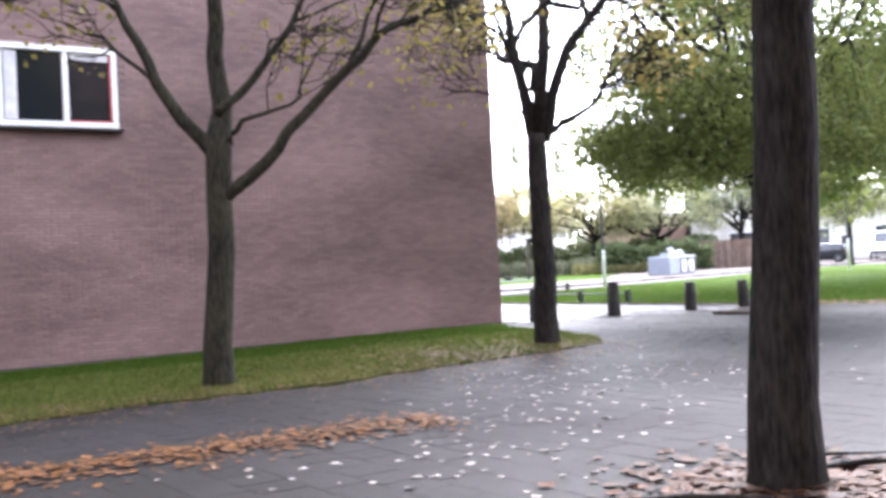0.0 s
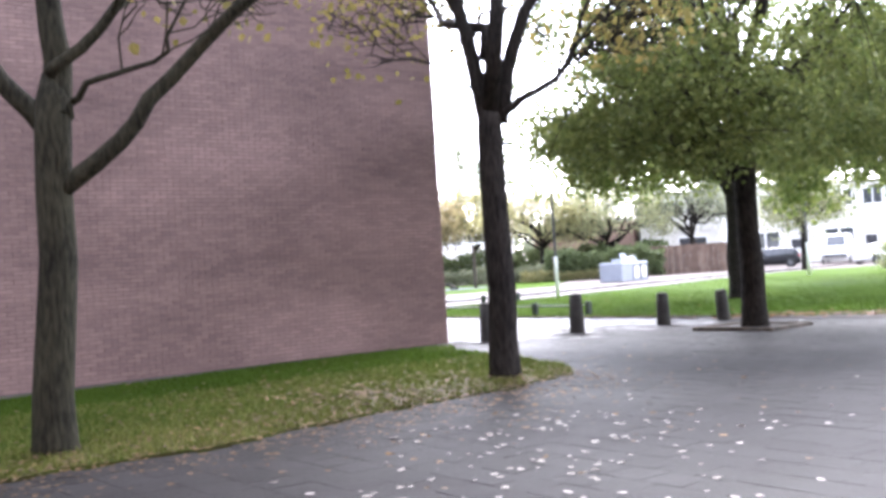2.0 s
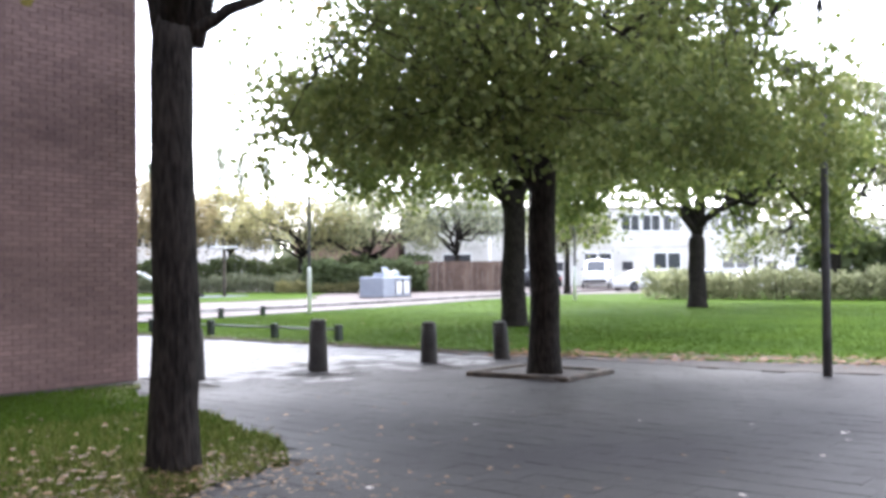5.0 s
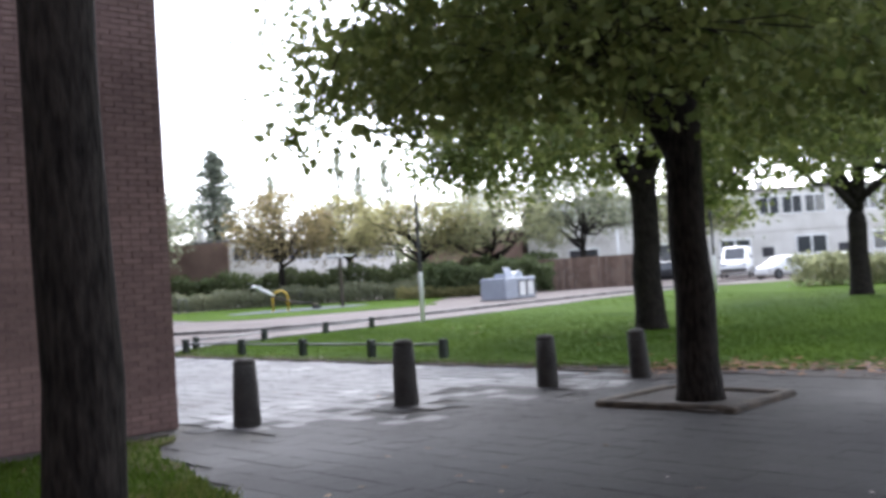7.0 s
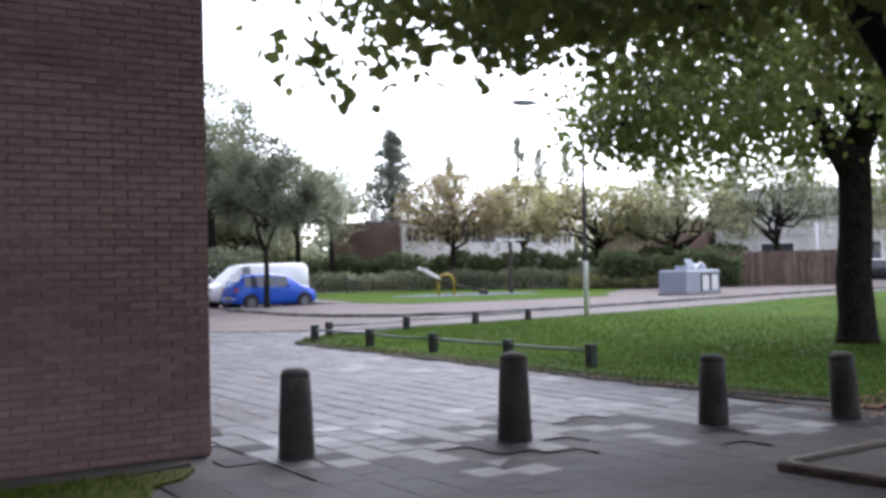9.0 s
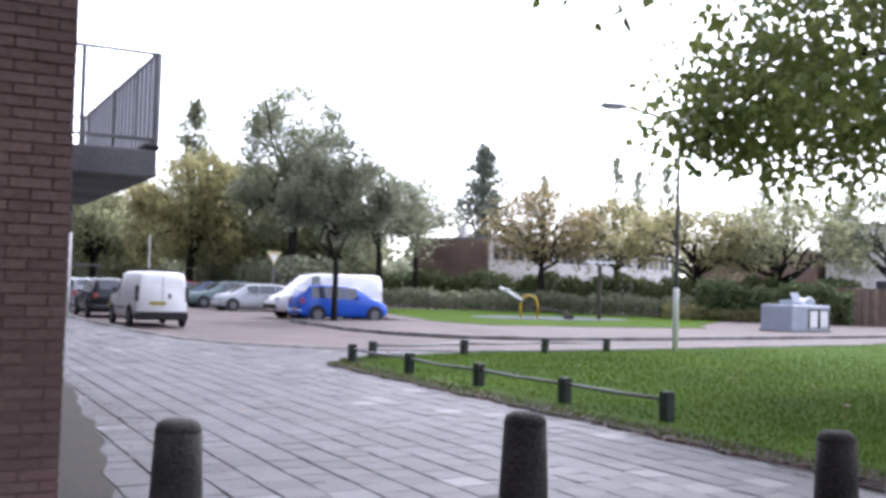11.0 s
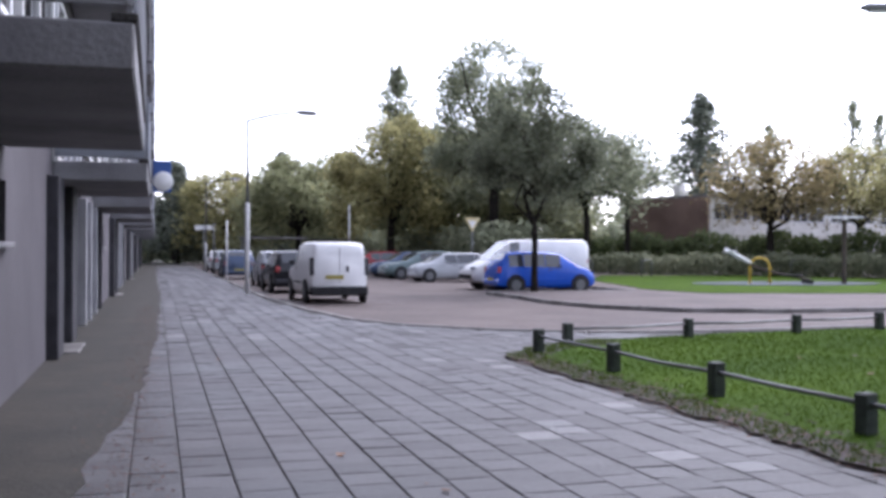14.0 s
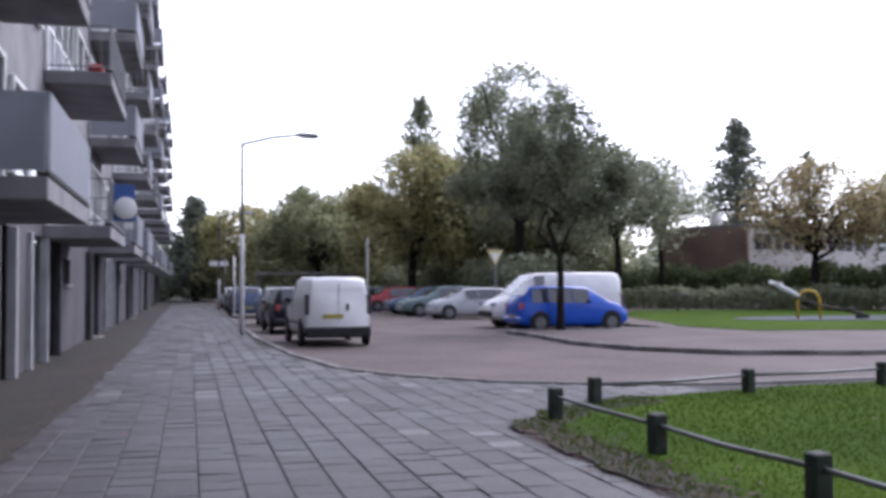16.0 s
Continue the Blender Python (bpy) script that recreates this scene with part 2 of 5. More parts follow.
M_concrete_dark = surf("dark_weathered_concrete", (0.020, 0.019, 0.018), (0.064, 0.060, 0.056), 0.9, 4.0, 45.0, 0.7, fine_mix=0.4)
M_plaster = surf("grey_lilac_painted_wall", (0.068, 0.063, 0.068), (0.118, 0.110, 0.119), 0.8, 0.6, 50.0, 0.15, spec=0.2)
M_pale_trim = surf("pale_grey_trim", (0.28, 0.28, 0.29), (0.40, 0.40, 0.41), 0.6, 2.0, 40.0, 0.1)
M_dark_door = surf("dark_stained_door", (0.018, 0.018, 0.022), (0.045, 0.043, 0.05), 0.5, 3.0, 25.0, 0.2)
M_white = surf("white_painted_frame", (0.66, 0.66, 0.65), (0.82, 0.82, 0.81), 0.45, 3.0, 30.0, 0.05)
M_red = paint("red_paint", (0.42, 0.05, 0.05), 0.4)
M_glass = glass_mat("dark_window_glass", (0.012, 0.014, 0.017), 0.04)
M_frost = leaf_mat("frosted_panel", (0.36, 0.38, 0.42), (0.48, 0.50, 0.54), 0.5)
M_milky = leaf_mat("milky_balcony_panel", (0.44, 0.45, 0.48), (0.56, 0.57, 0.60), 0.8)
M_car_glass = glass_mat("tinted_car_glass", (0.045, 0.05, 0.058), 0.08)
M_car_glass.node_tree.nodes["Principled BSDF"].inputs["Specular IOR Level"].default_value = 0.9
M_sign = paint("faded_yellow_sign", (0.62, 0.52, 0.28), 0.5)
M_border = surf("mossy_gravel", (0.011, 0.011, 0.007), (0.042, 0.037, 0.028), 0.9, 1.2, 30.0, 0.4, fine_mix=0.4)
M_curtain = surf("white_net_curtain", (0.55, 0.55, 0.55), (0.75, 0.75, 0.74), 0.9, 6.0, 60.0, 0.2)
M_steel = surf("galvanised_steel", (0.11, 0.115, 0.12), (0.20, 0.205, 0.21), 0.5, 4.0, 60.0, 0.05, metal=0.3)
M_rail_dark = surf("grey_painted_railing", (0.18, 0.18, 0.19), (0.28, 0.28, 0.29), 0.5, 4.0, 60.0, 0.05)
M_post = surf("blackish_green_post", (0.016, 0.022, 0.02), (0.05, 0.06, 0.05), 0.7, 8.0, 60.0, 0.4)
M_kerb = surf("concrete_kerb", (0.10, 0.095, 0.09), (0.24, 0.23, 0.22), 0.8, 1.5, 45.0, 0.4, spread=0.2)
M_timber = surf("dark_wet_timber", (0.03, 0.024, 0.018), (0.10, 0.08, 0.06), 0.85, 5.0, 30.0, 0.6)
M_rubber = surf("black_rubber", (0.012, 0.012, 0.013), (0.03, 0.03, 0.032), 0.8, 6.0, 60.0, 0.2)
M_mat = surf("blue_grey_rubber_mat", (0.035, 0.042, 0.058), (0.075, 0.088, 0.115), 0.85, 0.8, 40.0, 0.3)
M_yellow = paint("yellow_paint", (0.60, 0.40, 0.04), 0.4)
M_plate = paint("dull_yellow_number_plate", (0.36, 0.31, 0.07), 0.5)
M_grey_box = paint("grey_painted_metal", (0.33, 0.36, 0.42), 0.4)
M_house_white = surf("cream_house_panel", (0.52, 0.50, 0.46), (0.68, 0.66, 0.62), 0.7, 0.6, 25.0, 0.1)
# brown brick, muted to take in the haze over the far houses
M_house_brick = surf("hazed_brown_house_brick", (0.15, 0.095, 0.075), (0.27, 0.18, 0.145), 0.9, 0.5, 14.0, 0.4, fine_mix=0.5)
M_roof = surf("dark_flat_roof_edge", (0.10, 0.095, 0.09), (0.20, 0.19, 0.18), 0.85, 1.0, 20.0, 0.2)
M_fence = surf("brown_timber_fence", (0.10, 0.065, 0.05), (0.19, 0.13, 0.10), 0.85, 2.0, 20.0, 0.3, spread=0.3)


# ---- ground, road, pavements ----
def outline(*pts):
    return list(pts)


g = Geo()
g.add([(-700, -700, -0.13), (700, -700, -0.13), (700, 700, -0.13), (-700, 700, -0.13)], [(0, 1, 2, 3)])
structure(g.make("ground", M_ground), "dull earth and rough grass reaching the horizon", "ground")
g = Geo()
g.add([(15, 25, -0.09), (140, 25, -0.09), (140, 170, -0.09), (15, 170, -0.09)], [(0, 1, 2, 3)])
structure(g.make("road", M_road), "worn grey-brown brick road with a bend", "road")

WEST = outline((-25, -25), (66, -25), (66, 31), (54, 35.3), (45, 33.4), (40, 32.0), (31, 30.4), (25.5, 29.9), (23.2, 30.2), (21.6, 31.3),
               (20.5, 32.7), (19.8, 34.3), (19.35, 38.2), (19.05, 45), (18.95, 170), (-25, 170))
structure(Geo().prism(WEST, -0.2, -0.014).make("pavement_west", M_joint), "pavement bed of damp sand between tiles", "pavement")
EAST = outline((27.0, 44.5), (26.75, 41), (27.2, 38.4), (28.6, 36.4), (31, 35.5), (36, 35.7), (42, 36.7), (50, 38.0), (58, 39.2), (66, 40), (140, 40),
               (140, 170), (32.8, 170), (32.8, 47.65), (27.3, 47.65), (27.0, 47.2))
structure(Geo().prism(EAST, -0.2, 0.0).make("pavement_east", M_road), "grey pavement round the small play area", "pavement")


def kerb(pts, name, label):
    """Kerb stones set end to end along a line."""
    ob = structure(new(name), label, "kerb")
    for (x0, y0), (x1, y1) in zip(pts, pts[1:]):
        d = math.hypot(x1 - x0, y1 - y0)
        k = max(1, round(d / 1.0))
        for i in range(k):
            t = (i + 0.5) / k
            Geo().box((x0 + (x1 - x0) * t, y0 + (y1 - y0) * t, -0.05), (d / k - 0.012, 0.16, 0.14 + 0.01 * random.random()),
                      math.degrees(math.atan2(y1 - y0, x1 - x0)), 0.018).make("kerb_stone", M_kerb, ob)


kerb(WEST[3:14] + [(19.0, 75)], "kerb_west", "weathered grey concrete kerb stones along the pavement")
kerb(EAST[0:10][::-1] + [(27.0, 47.2)], "kerb_east", "dark weathered concrete kerb stones round the corner")
kerb([(27.3, 47.6), (32.8, 47.65), (32.8, 60)], "kerb_bays", "dark concrete kerb round the parking bays")


def grass_tufts(name, label, inside, box, count, height, seed, material=None):
    """Short blades of grass scattered over a patch, as one mesh."""
    rng = np.random.default_rng(seed)
    x = rng.uniform(box[0], box[2], count * 2)
    y = rng.uniform(box[1], box[3], count * 2)
    keep = np.array([inside(a, b) for a, b in zip(x, y)])
    x, y = x[keep][:count], y[keep][:count]
    n = len(x)
    h = height * rng.uniform(0.5, 1.3, n)
    a = rng.uniform(0, math.tau, n)
    w = rng.uniform(0.005, 0.011, n) * (height / 0.06)
    lean = rng.normal(0, 0.5, (n, 2)) * h[:, None]
    verts = np.empty((n, 3, 3))
    z = 0.018
    verts[:, 0] = np.stack([x - w * np.cos(a), y - w * np.sin(a), np.full(n, z)], 1)
    verts[:, 1] = np.stack([x + w * np.cos(a), y + w * np.sin(a), np.full(n, z)], 1)
    verts[:, 2] = np.stack([x + lean[:, 0], y + lean[:, 1], z + h], 1)
    me = bpy.data.meshes.new(name)
    me.from_pydata(verts.reshape(-1, 3).tolist(), [], np.arange(3 * n).reshape(-1, 3).tolist())
    ob = new(name, me)
    me.materials.append(material or M_grass)
    return tagged(ob, label, "grass", kind="stuff")


def wavy(pts, amount, step, seed):
    """An outline with finer, uneven edges."""
    rng = random.Random(seed)
    out = []
    for (x0, y0), (x1, y1) in zip(pts, pts[1:] + pts[:1]):
        k = max(1, min(60, round(math.hypot(x1 - x0, y1 - y0) / step)))
        for i in range(k):
            t = i / k
            j = amount if 0 < i else amount / 3
            out.append((x0 + (x1 - x0) * t + rng.uniform(-j, j), y0 + (y1 - y0) * t + rng.uniform(-j, j)))
    return out


def in_poly(poly):
    px, py = np.array([p[0] for p in poly]), np.array([p[1] for p in poly])
    qx, qy = np.roll(px, -1), np.roll(py, -1)

    def test(x, y):
        c = ((py > y) != (qy > y)) & (x < (qx - px) * (y - py) / (qy - py + 1e-12) + px)
        return bool(c.sum() % 2)
    return test


LAWN = wavy([(20.55, 26.5), (20.5, 22.0), (20.55, 18.0), (20.6, 15.0), (21.0, 12.5), (21.5, 9.6), (23.0, 5.5), (26.0, -4), (30, -24), (65, -24), (65, 29.5), (54, 34.8),
             (45, 32.9), (40, 31.5), (31, 29.9), (25.4, 29.2), (22.6, 28.5), (21.4, 27.7)], 0.06, 0.3, 4)
structure(Geo().prism(LAWN, -0.05, 0.022).make("lawn", M_lawn), "bright green mown lawn with a worn edge", "lawn")
STRIP = wavy([(-20, 8.3), (2.0, 8.3), (4.2, 8.7), (6.5, 8.5), (8.4, 8.9), (10.4, 9.1), (11.7, 9.5), (12.3, 10.3), (12.9, 12.0), (13.6, 14.2), (14.15, 15.0), (12.5, 15.1), (10.0, 14.85), (6.0, 14.55), (-20, 14.5)], 0.10, 0.3, 5)
structure(Geo().prism(STRIP, -0.05, 0.022).make("grass_strip", M_strip), "green grass strip along the brick wall", "lawn")
GAP = wavy([(-20, 14.3), (6.0, 14.35), (10.0, 14.6), (13.2, 14.9), (14.2, 15.2), (14.3, 15.47), (-20, 15.47)], 0.03, 0.3, 15)
structure(Geo().prism(GAP, -0.05, 0.012).make("wall_foot", M_dirt), "dark bare earth at the foot of the brick wall", "ground")
PLAY = wavy([(33.6, 48.2), (34.0, 44.6), (40, 43.3), (44.6, 43.4), (47.0, 46.5), (56, 54), (50, 66), (41, 68), (36.5, 60)], 0.1, 0.5, 6)
structure(Geo().prism(PLAY, -0.05, 0.022).make("play_lawn", M_lawn), "green grass of the small play area", "lawn")
BED = wavy([(20.3, 9.0), (21.8, 5.0), (24.8, -4), (26.0, -4), (23.0, 5.5), (21.5, 9.6), (21.0, 12.5), (20.6, 15.0), (20.3, 15.2), (20.5, 12.4)], 0.07, 0.3, 7)
structure(Geo().prism(BED, -0.05, 0.006).make("earth_bed", M_dirt), "dark bare earth between paving and lawn", "ground")

EDGE = wavy([(20.40, 26.55), (20.36, 22.0), (20.40, 18.0), (20.45, 15.0), (20.8, 12.5), (21.15, 12.6), (20.85, 15.2), (20.76, 18.0), (20.74, 22.0), (20.8, 26.2), (21.5, 27.2), (22.8, 28.0), (22.6, 28.6), (21.3, 27.85)], 0.09, 0.22, 8)
structure(Geo().prism(EDGE, -0.05, 0.027).make("lawn_edge", M_dirt), "worn earthy edge of the lawn under the rail", "ground")
worn = random.Random(14)


def thick_grass(inside, edge, width, fade=99.0):
    """Grass that thins out over the given width behind an edge, and slowly towards x = fade."""
    return lambda x, y: inside(x, y) and worn.random() < min(max(0.04, min(1.0, edge(x, y) / width)), max(0.0, (fade - x) / 10))


def strip_depth(x, y):
    return min(y - 8.3 - 0.1 * max(0.0, x), (14.3 - x) * 0.8) + 0.25 * math.sin(x * 1.7) + 0.2 * math.sin(x * 4.1 + y)


def lawn_depth(x, y):
    return x - 20.5 - max(0.0, 15 - y) * 0.2 + 0.10 * math.sin(y * 2.3) + 0.07 * math.sin(y * 6.1)


grass_tufts("grass_blades", "short green grass blades by the wall", thick_grass(in_poly(STRIP), strip_depth, 2.2), (-2, 8.2, 14.4, 15.0), 130000, 0.06, 11)
grass_tufts("grass_blades", "worn olive grass blades by the paving", in_poly(STRIP), (0, 8.2, 14.4, 12.5), 50000, 0.07, 16, M_grass_olive)
grass_tufts("grass_blades", "short green grass blades of the lawn", thick_grass(in_poly(LAWN), lawn_depth, 0.7, 35.0), (20.4, 3, 35.0, 31), 170000, 0.038, 12)
grass_tufts("grass_blades", "ragged olive grass along the worn lawn edge", in_poly(EDGE), (20.2, 12.4, 22.9, 28.7), 14000, 0.05, 17, M_grass_dull)
grass_tufts("grass_blades", "thin green grass growing into the worn edge", in_poly(EDGE), (20.2, 12.4, 22.9, 28.7), 12000, 0.045, 18)
grass_tufts("grass_blades", "short green grass blades further out on the lawn", in_poly(LAWN), (22.0, 3, 46, 33), 60000, 0.045, 13)


# ---- apartment building ----
CX, CY = 14.49, 15.5


def brick_wall(x0, x1, z0, z1, y, holes, owner, near):
    """Brick facing on a wall that looks to -y: the nearest bricks are parts, the others are joined."""
    bl, bh, j = 0.21, 0.052, 0.011
    unit = Geo().box((0, 0, 0), (bl, 0.05, bh), 0, 0.004).mesh("brick")
    unit.materials.append(M_brick)
    rest = Geo()
    made = 0
    row = 0
    z = z0
    while z + bh < z1:
        x = x0 - (0.11 if row % 2 else 0.0)
        while x < x1:
            a, b = max(x, x0), min(x + bl, x1)
            blocked = any(a < hx1 and b > hx0 and z + bh > hz0 and z < hz1 for hx0, hx1, hz0, hz1 in holes)
            if b - a > 0.012 and not blocked:
                c = ((a + b) / 2, y + 0.036 + random.uniform(-0.003, 0.003), z + bh / 2)
                if near[0] < c[0] < near[1] and near[2] < c[2] < near[3] and b - a > bl - 0.001 and made < 300:
                    ob = new("brick", unit)
                    ob.location = c
                    ob.parent = owner
                    made += 1
                else:
                    h0, h1, d = (b - a) / 2, bh / 2, 0.025
                    X, Y, Z = c
                    rest.add([(X - h0, Y - d, Z - h1), (X + h0, Y - d, Z - h1), (X + h0, Y - d, Z + h1), (X - h0, Y - d, Z + h1),
                              (X - h0, Y + d, Z - h1), (X + h0, Y + d, Z - h1), (X + h0, Y + d, Z + h1), (X - h0, Y + d, Z + h1)],
                             [(0, 1, 2, 3), (0, 4, 5, 1), (1, 5, 6, 2), (2, 6, 7, 3), (3, 7, 4, 0)])
            x += bl + j
        z += bh + j
        row += 1
    tagged(rest.make("brickwork", M_brick, owner), kind="stuff")


ROOF = 17.6
WIN = (4.45, 6.40, 3.93, 5.30)
g = Geo()
for a, b, z0, z1 in ((-12, WIN[0], 0, ROOF), (WIN[1], CX - 0.004, 0, ROOF), (WIN[0], WIN[1], 0, WIN[2]), (WIN[0], WIN[1], WIN[3], ROOF)):
    g.box(((a + b) / 2, CY + 0.16, (z0 + z1) / 2), (b - a, 0.28, z1 - z0))
gable = structure(g.make("wall_gable", M_mortar), "windowed gable wall of purple-brown brick", "wall")
structure(Geo().box((1.2, CY + 9, ROOF + 0.1), (26.9, 18.5, 0.25)).make("roof_slab", M_roof), "flat dark roof of the apartment building", "roof")

# unseen plain blocks added behind the walk to cut low sky light on gable and yard
structure(Geo().box((2.0, -13.5, 7.9), (44.0, 0.4, 16.0)).make("wall_shade_south", M_house_brick), "unseen plain brown brick block added to shade the yard", "wall")
structure(Geo().box((-20.2, 0.8, 7.9), (0.4, 28.2, 16.0)).make("wall_shade_west", M_house_brick), "unseen plain brown brick block added to shade the yard", "wall")

# gable window: white frame, two panes, red inner trim, curtain, dark sheet for the unlit room
w = structure(new("window_1"), "white framed two-pane window with red trim and net curtain", "window")
w.location = (WIN[0], CY + 0.02, WIN[2])
W, H = WIN[1] - WIN[0], WIN[3] - WIN[2]
f = Geo()
for c, s in (((W / 2, 0, 0.05), (W, 0.10, 0.10)), ((W / 2, 0, H - 0.05), (W, 0.10, 0.10)), ((0.05, 0, H / 2), (0.10, 0.10, H - 0.2)),
             ((W - 0.05, 0, H / 2), (0.10, 0.10, H - 0.2)), ((W * 0.56, 0, H / 2), (0.09, 0.09, H - 0.2))):
    f.box(c, s, 0, 0.01)
f.make("window_frame", M_white, w)
Geo().box((W / 2, -0.08, -0.035), (W + 0.12, 0.16, 0.05), 0, 0.01).make("window_sill", M_concrete_dark, w)
Geo().box((W * 0.3, 0.02, H / 2), (W * 0.47, 0.01, H - 0.2)).make("pane", M_glass, w)
Geo().box((W * 0.77, 0.02, H / 2), (W * 0.34, 0.01, H - 0.2)).make("pane", M_glass, w)
f = Geo()
for c, s in (((W * 0.77, -0.012, 0.115), (W * 0.36, 0.02, 0.03)), ((W - 0.115, -0.012, H / 2), (0.03, 0.02, H - 0.2))):
    f.box(c, s)
f.make("red_trim", M_red, w)
f = Geo()
for i in range(9):
    f.tube([(0.14 + i * 0.022, 0.008, 0.12), (0.145 + i * 0.022, 0.006, H - 0.12)], [0.013, 0.012], 6)
f.make("curtain", M_curtain, w)
Geo().box((W * 0.77, 0.005, H - 0.17), (W * 0.32, 0.02, 0.12), 0, 0.004).make("roller_blind", M_curtain, w)
# dark-coloured sheet stands in for the shade of the room
Geo().box((W / 2, 0.2, H / 2), (W + 0.1, 0.02, H + 0.1)).make("unlit_room_sheet", M_dark_door, w)

# long facade on the street
PITCH, FIRST, LONG = 9.05, 19.24, 4.5
Y_END = CY + 9.05 * 11
face = structure(new("wall_street"), "grey street facade with storage doors and flats above", "wall")
g = Geo()
g.box((CX - 0.2, (CY + 0.3 + Y_END) / 2, 2.78), (0.4, Y_END - CY - 0.3, 0.75))
for k in range(6):
    y0 = CY + 0.3 + 18.1 * k if k else CY + 0.3
    base = CY + 18.1 * k
    # solid wall pieces between openings, from the corner on
    for a, b in ((0.3, 1.8), (5.9, 12.0), (15.2, 17.4)):
        wy = base + a
        if (a, b) == (5.9, 12.0):
            for c, d, z0, z1 in ((5.9, 6.95, 0, 2.4), (8.35, 12.0, 0, 2.4), (6.95, 8.35, 0, 1.50), (6.95, 8.35, 2.08, 2.4)):
                g.box((CX - 0.2, base + (c + d) / 2, (z0 + z1) / 2 + 0.0), (0.4, d - c, z1 - z0 + 0.01))
        else:
            g.box((CX - 0.2, base + (a + b) / 2, 1.2), (0.4, b - a, 2.41))
g.make("plaster_wall", M_plaster, face)
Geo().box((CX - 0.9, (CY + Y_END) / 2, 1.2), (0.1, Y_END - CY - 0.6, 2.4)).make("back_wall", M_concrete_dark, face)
Geo().box((CX - 0.21, (CY + 0.35 + Y_END) / 2, 10.35), (0.38, Y_END - CY - 0.35, ROOF - 3.2)).make("upper_wall", M_concrete, face)


def storage_front(base):
    """One repeat of the ground floor: garage door, side door, high window, entrance."""
    d = structure(new("door_storage"), "dark storage doors between pale posts", "door")
    d.location = (CX, base, 0)
    for a, b in ((-0.75, 0.28), (1.82, 3.75), (3.95, 5.7)):
        if base + a < CY + 0.3:
            continue
        p = Geo().box((-0.28, (a + b) / 2, 1.16), (0.06, b - a - 0.02, 2.30), 0, 0.008).make("door_leaf", M_dark_door, d)
        s = Geo()
        k = max(2, int((b - a) / 0.16))
        for i in range(k):
            s.box((-0.245, a + (i + 0.5) * (b - a) / k, 1.16), (0.012, (b - a) / k - 0.025, 2.2))
        s.make("board", M_dark_door, p)
        Geo().box((-0.225, b - 0.14, 1.05), (0.03, 0.03, 0.14), 0, 0.006).make("door_handle", M_steel, p)
    for y in (0.22 if base > CY + 1 else None, 1.82, 3.85, 5.8):
        if y is not None:
            Geo().box((0.02, y, 1.2), (0.16, 0.16, 2.40), 0, 0.012).make("door_post", M_dark_door if y > 5 else M_pale_trim, d)
    e = structure(new("window_high"), "small dark barred high window in grey wall", "window")
    e.location = (CX, base, 0)
    Geo().box((-0.24, 7.65, 1.79), (0.05, 1.38, 0.58)).make("pane", M_glass, e)
    fr = Geo()
    for c, s in (((-0.16, 7.65, 1.53), (0.08, 1.38, 0.05)), ((-0.16, 7.65, 2.05), (0.08, 1.38, 0.05)), ((-0.16, 6.985, 1.79), (0.08, 0.05, 0.47)), ((-0.16, 8.315, 1.79), (0.08, 0.05, 0.47)), ((-0.16, 7.65, 1.79), (0.07, 0.04, 0.47))):
        fr.box(c, s, 0, 0.006)
    fr.make("window_frame", M_dark_door, e)
    Geo().box((0.0, 7.65, 1.475), (0.16, 1.5, 0.06), 0, 0.01).make("window_sill", M_concrete, e)
    h = structure(new("door_entrance"), "dark entrance door with narrow glass strip", "door")
    h.location = (CX, base, 0)
    Geo().box((-0.02, 12.42, 1.2), (0.34, 0.78, 2.38), 0, 0.015).make("dark_pillar", M_dark_door, h)
    Geo().box((-0.02, 14.75, 1.2), (0.34, 0.85, 2.38), 0, 0.015).make("dark_pillar", M_dark_door, h)
    Geo().box((-0.24, 13.56, 1.2), (0.05, 1.5, 2.36)).make("door_leaf", M_dark_door, h)
    st = Geo()
    for i in range(9):
        st.box((-0.205, 13.56, 0.32 + 0.23 * i), (0.015, 0.55, 0.17), 0, 0.004)
    st.make("glass_strip", M_frost, h)
    Geo().box((-0.195, 13.05, 1.05), (0.04, 0.03, 0.5), 0, 0.008).make("door_handle", M_steel, h)


for k in range(5):
    storage_front(CY + 18.1 * k)
structure(Geo().prism(wavy([(CX - 0.1, CY + 0.9), (CX + 0.45, CY + 0.9), (CX + 0.85, CY + 4), (CX + 1.2, CY + 9), (CX + 1.35, CY + 14), (CX + 1.5, CY + 30), (CX + 1.4, 60), (CX + 1.4, Y_END), (CX - 0.1, Y_END)], 0.05, 0.35, 21), -0.021, 0.009).make("facade_border", M_border), "mossy gravel border along the facade", "ground")

for k in range(5):
    for a, b in ((12.85, 14.3),):
        st = Geo().box((CX + 0.16, CY + 18.1 * k + (a + b) / 2, 0.005), (0.36, b - a, 0.06), 0, 0.012).make("door_step", M_kerb)
        structure(st, "worn concrete step before the doors", "step")

DEEP = 1.24


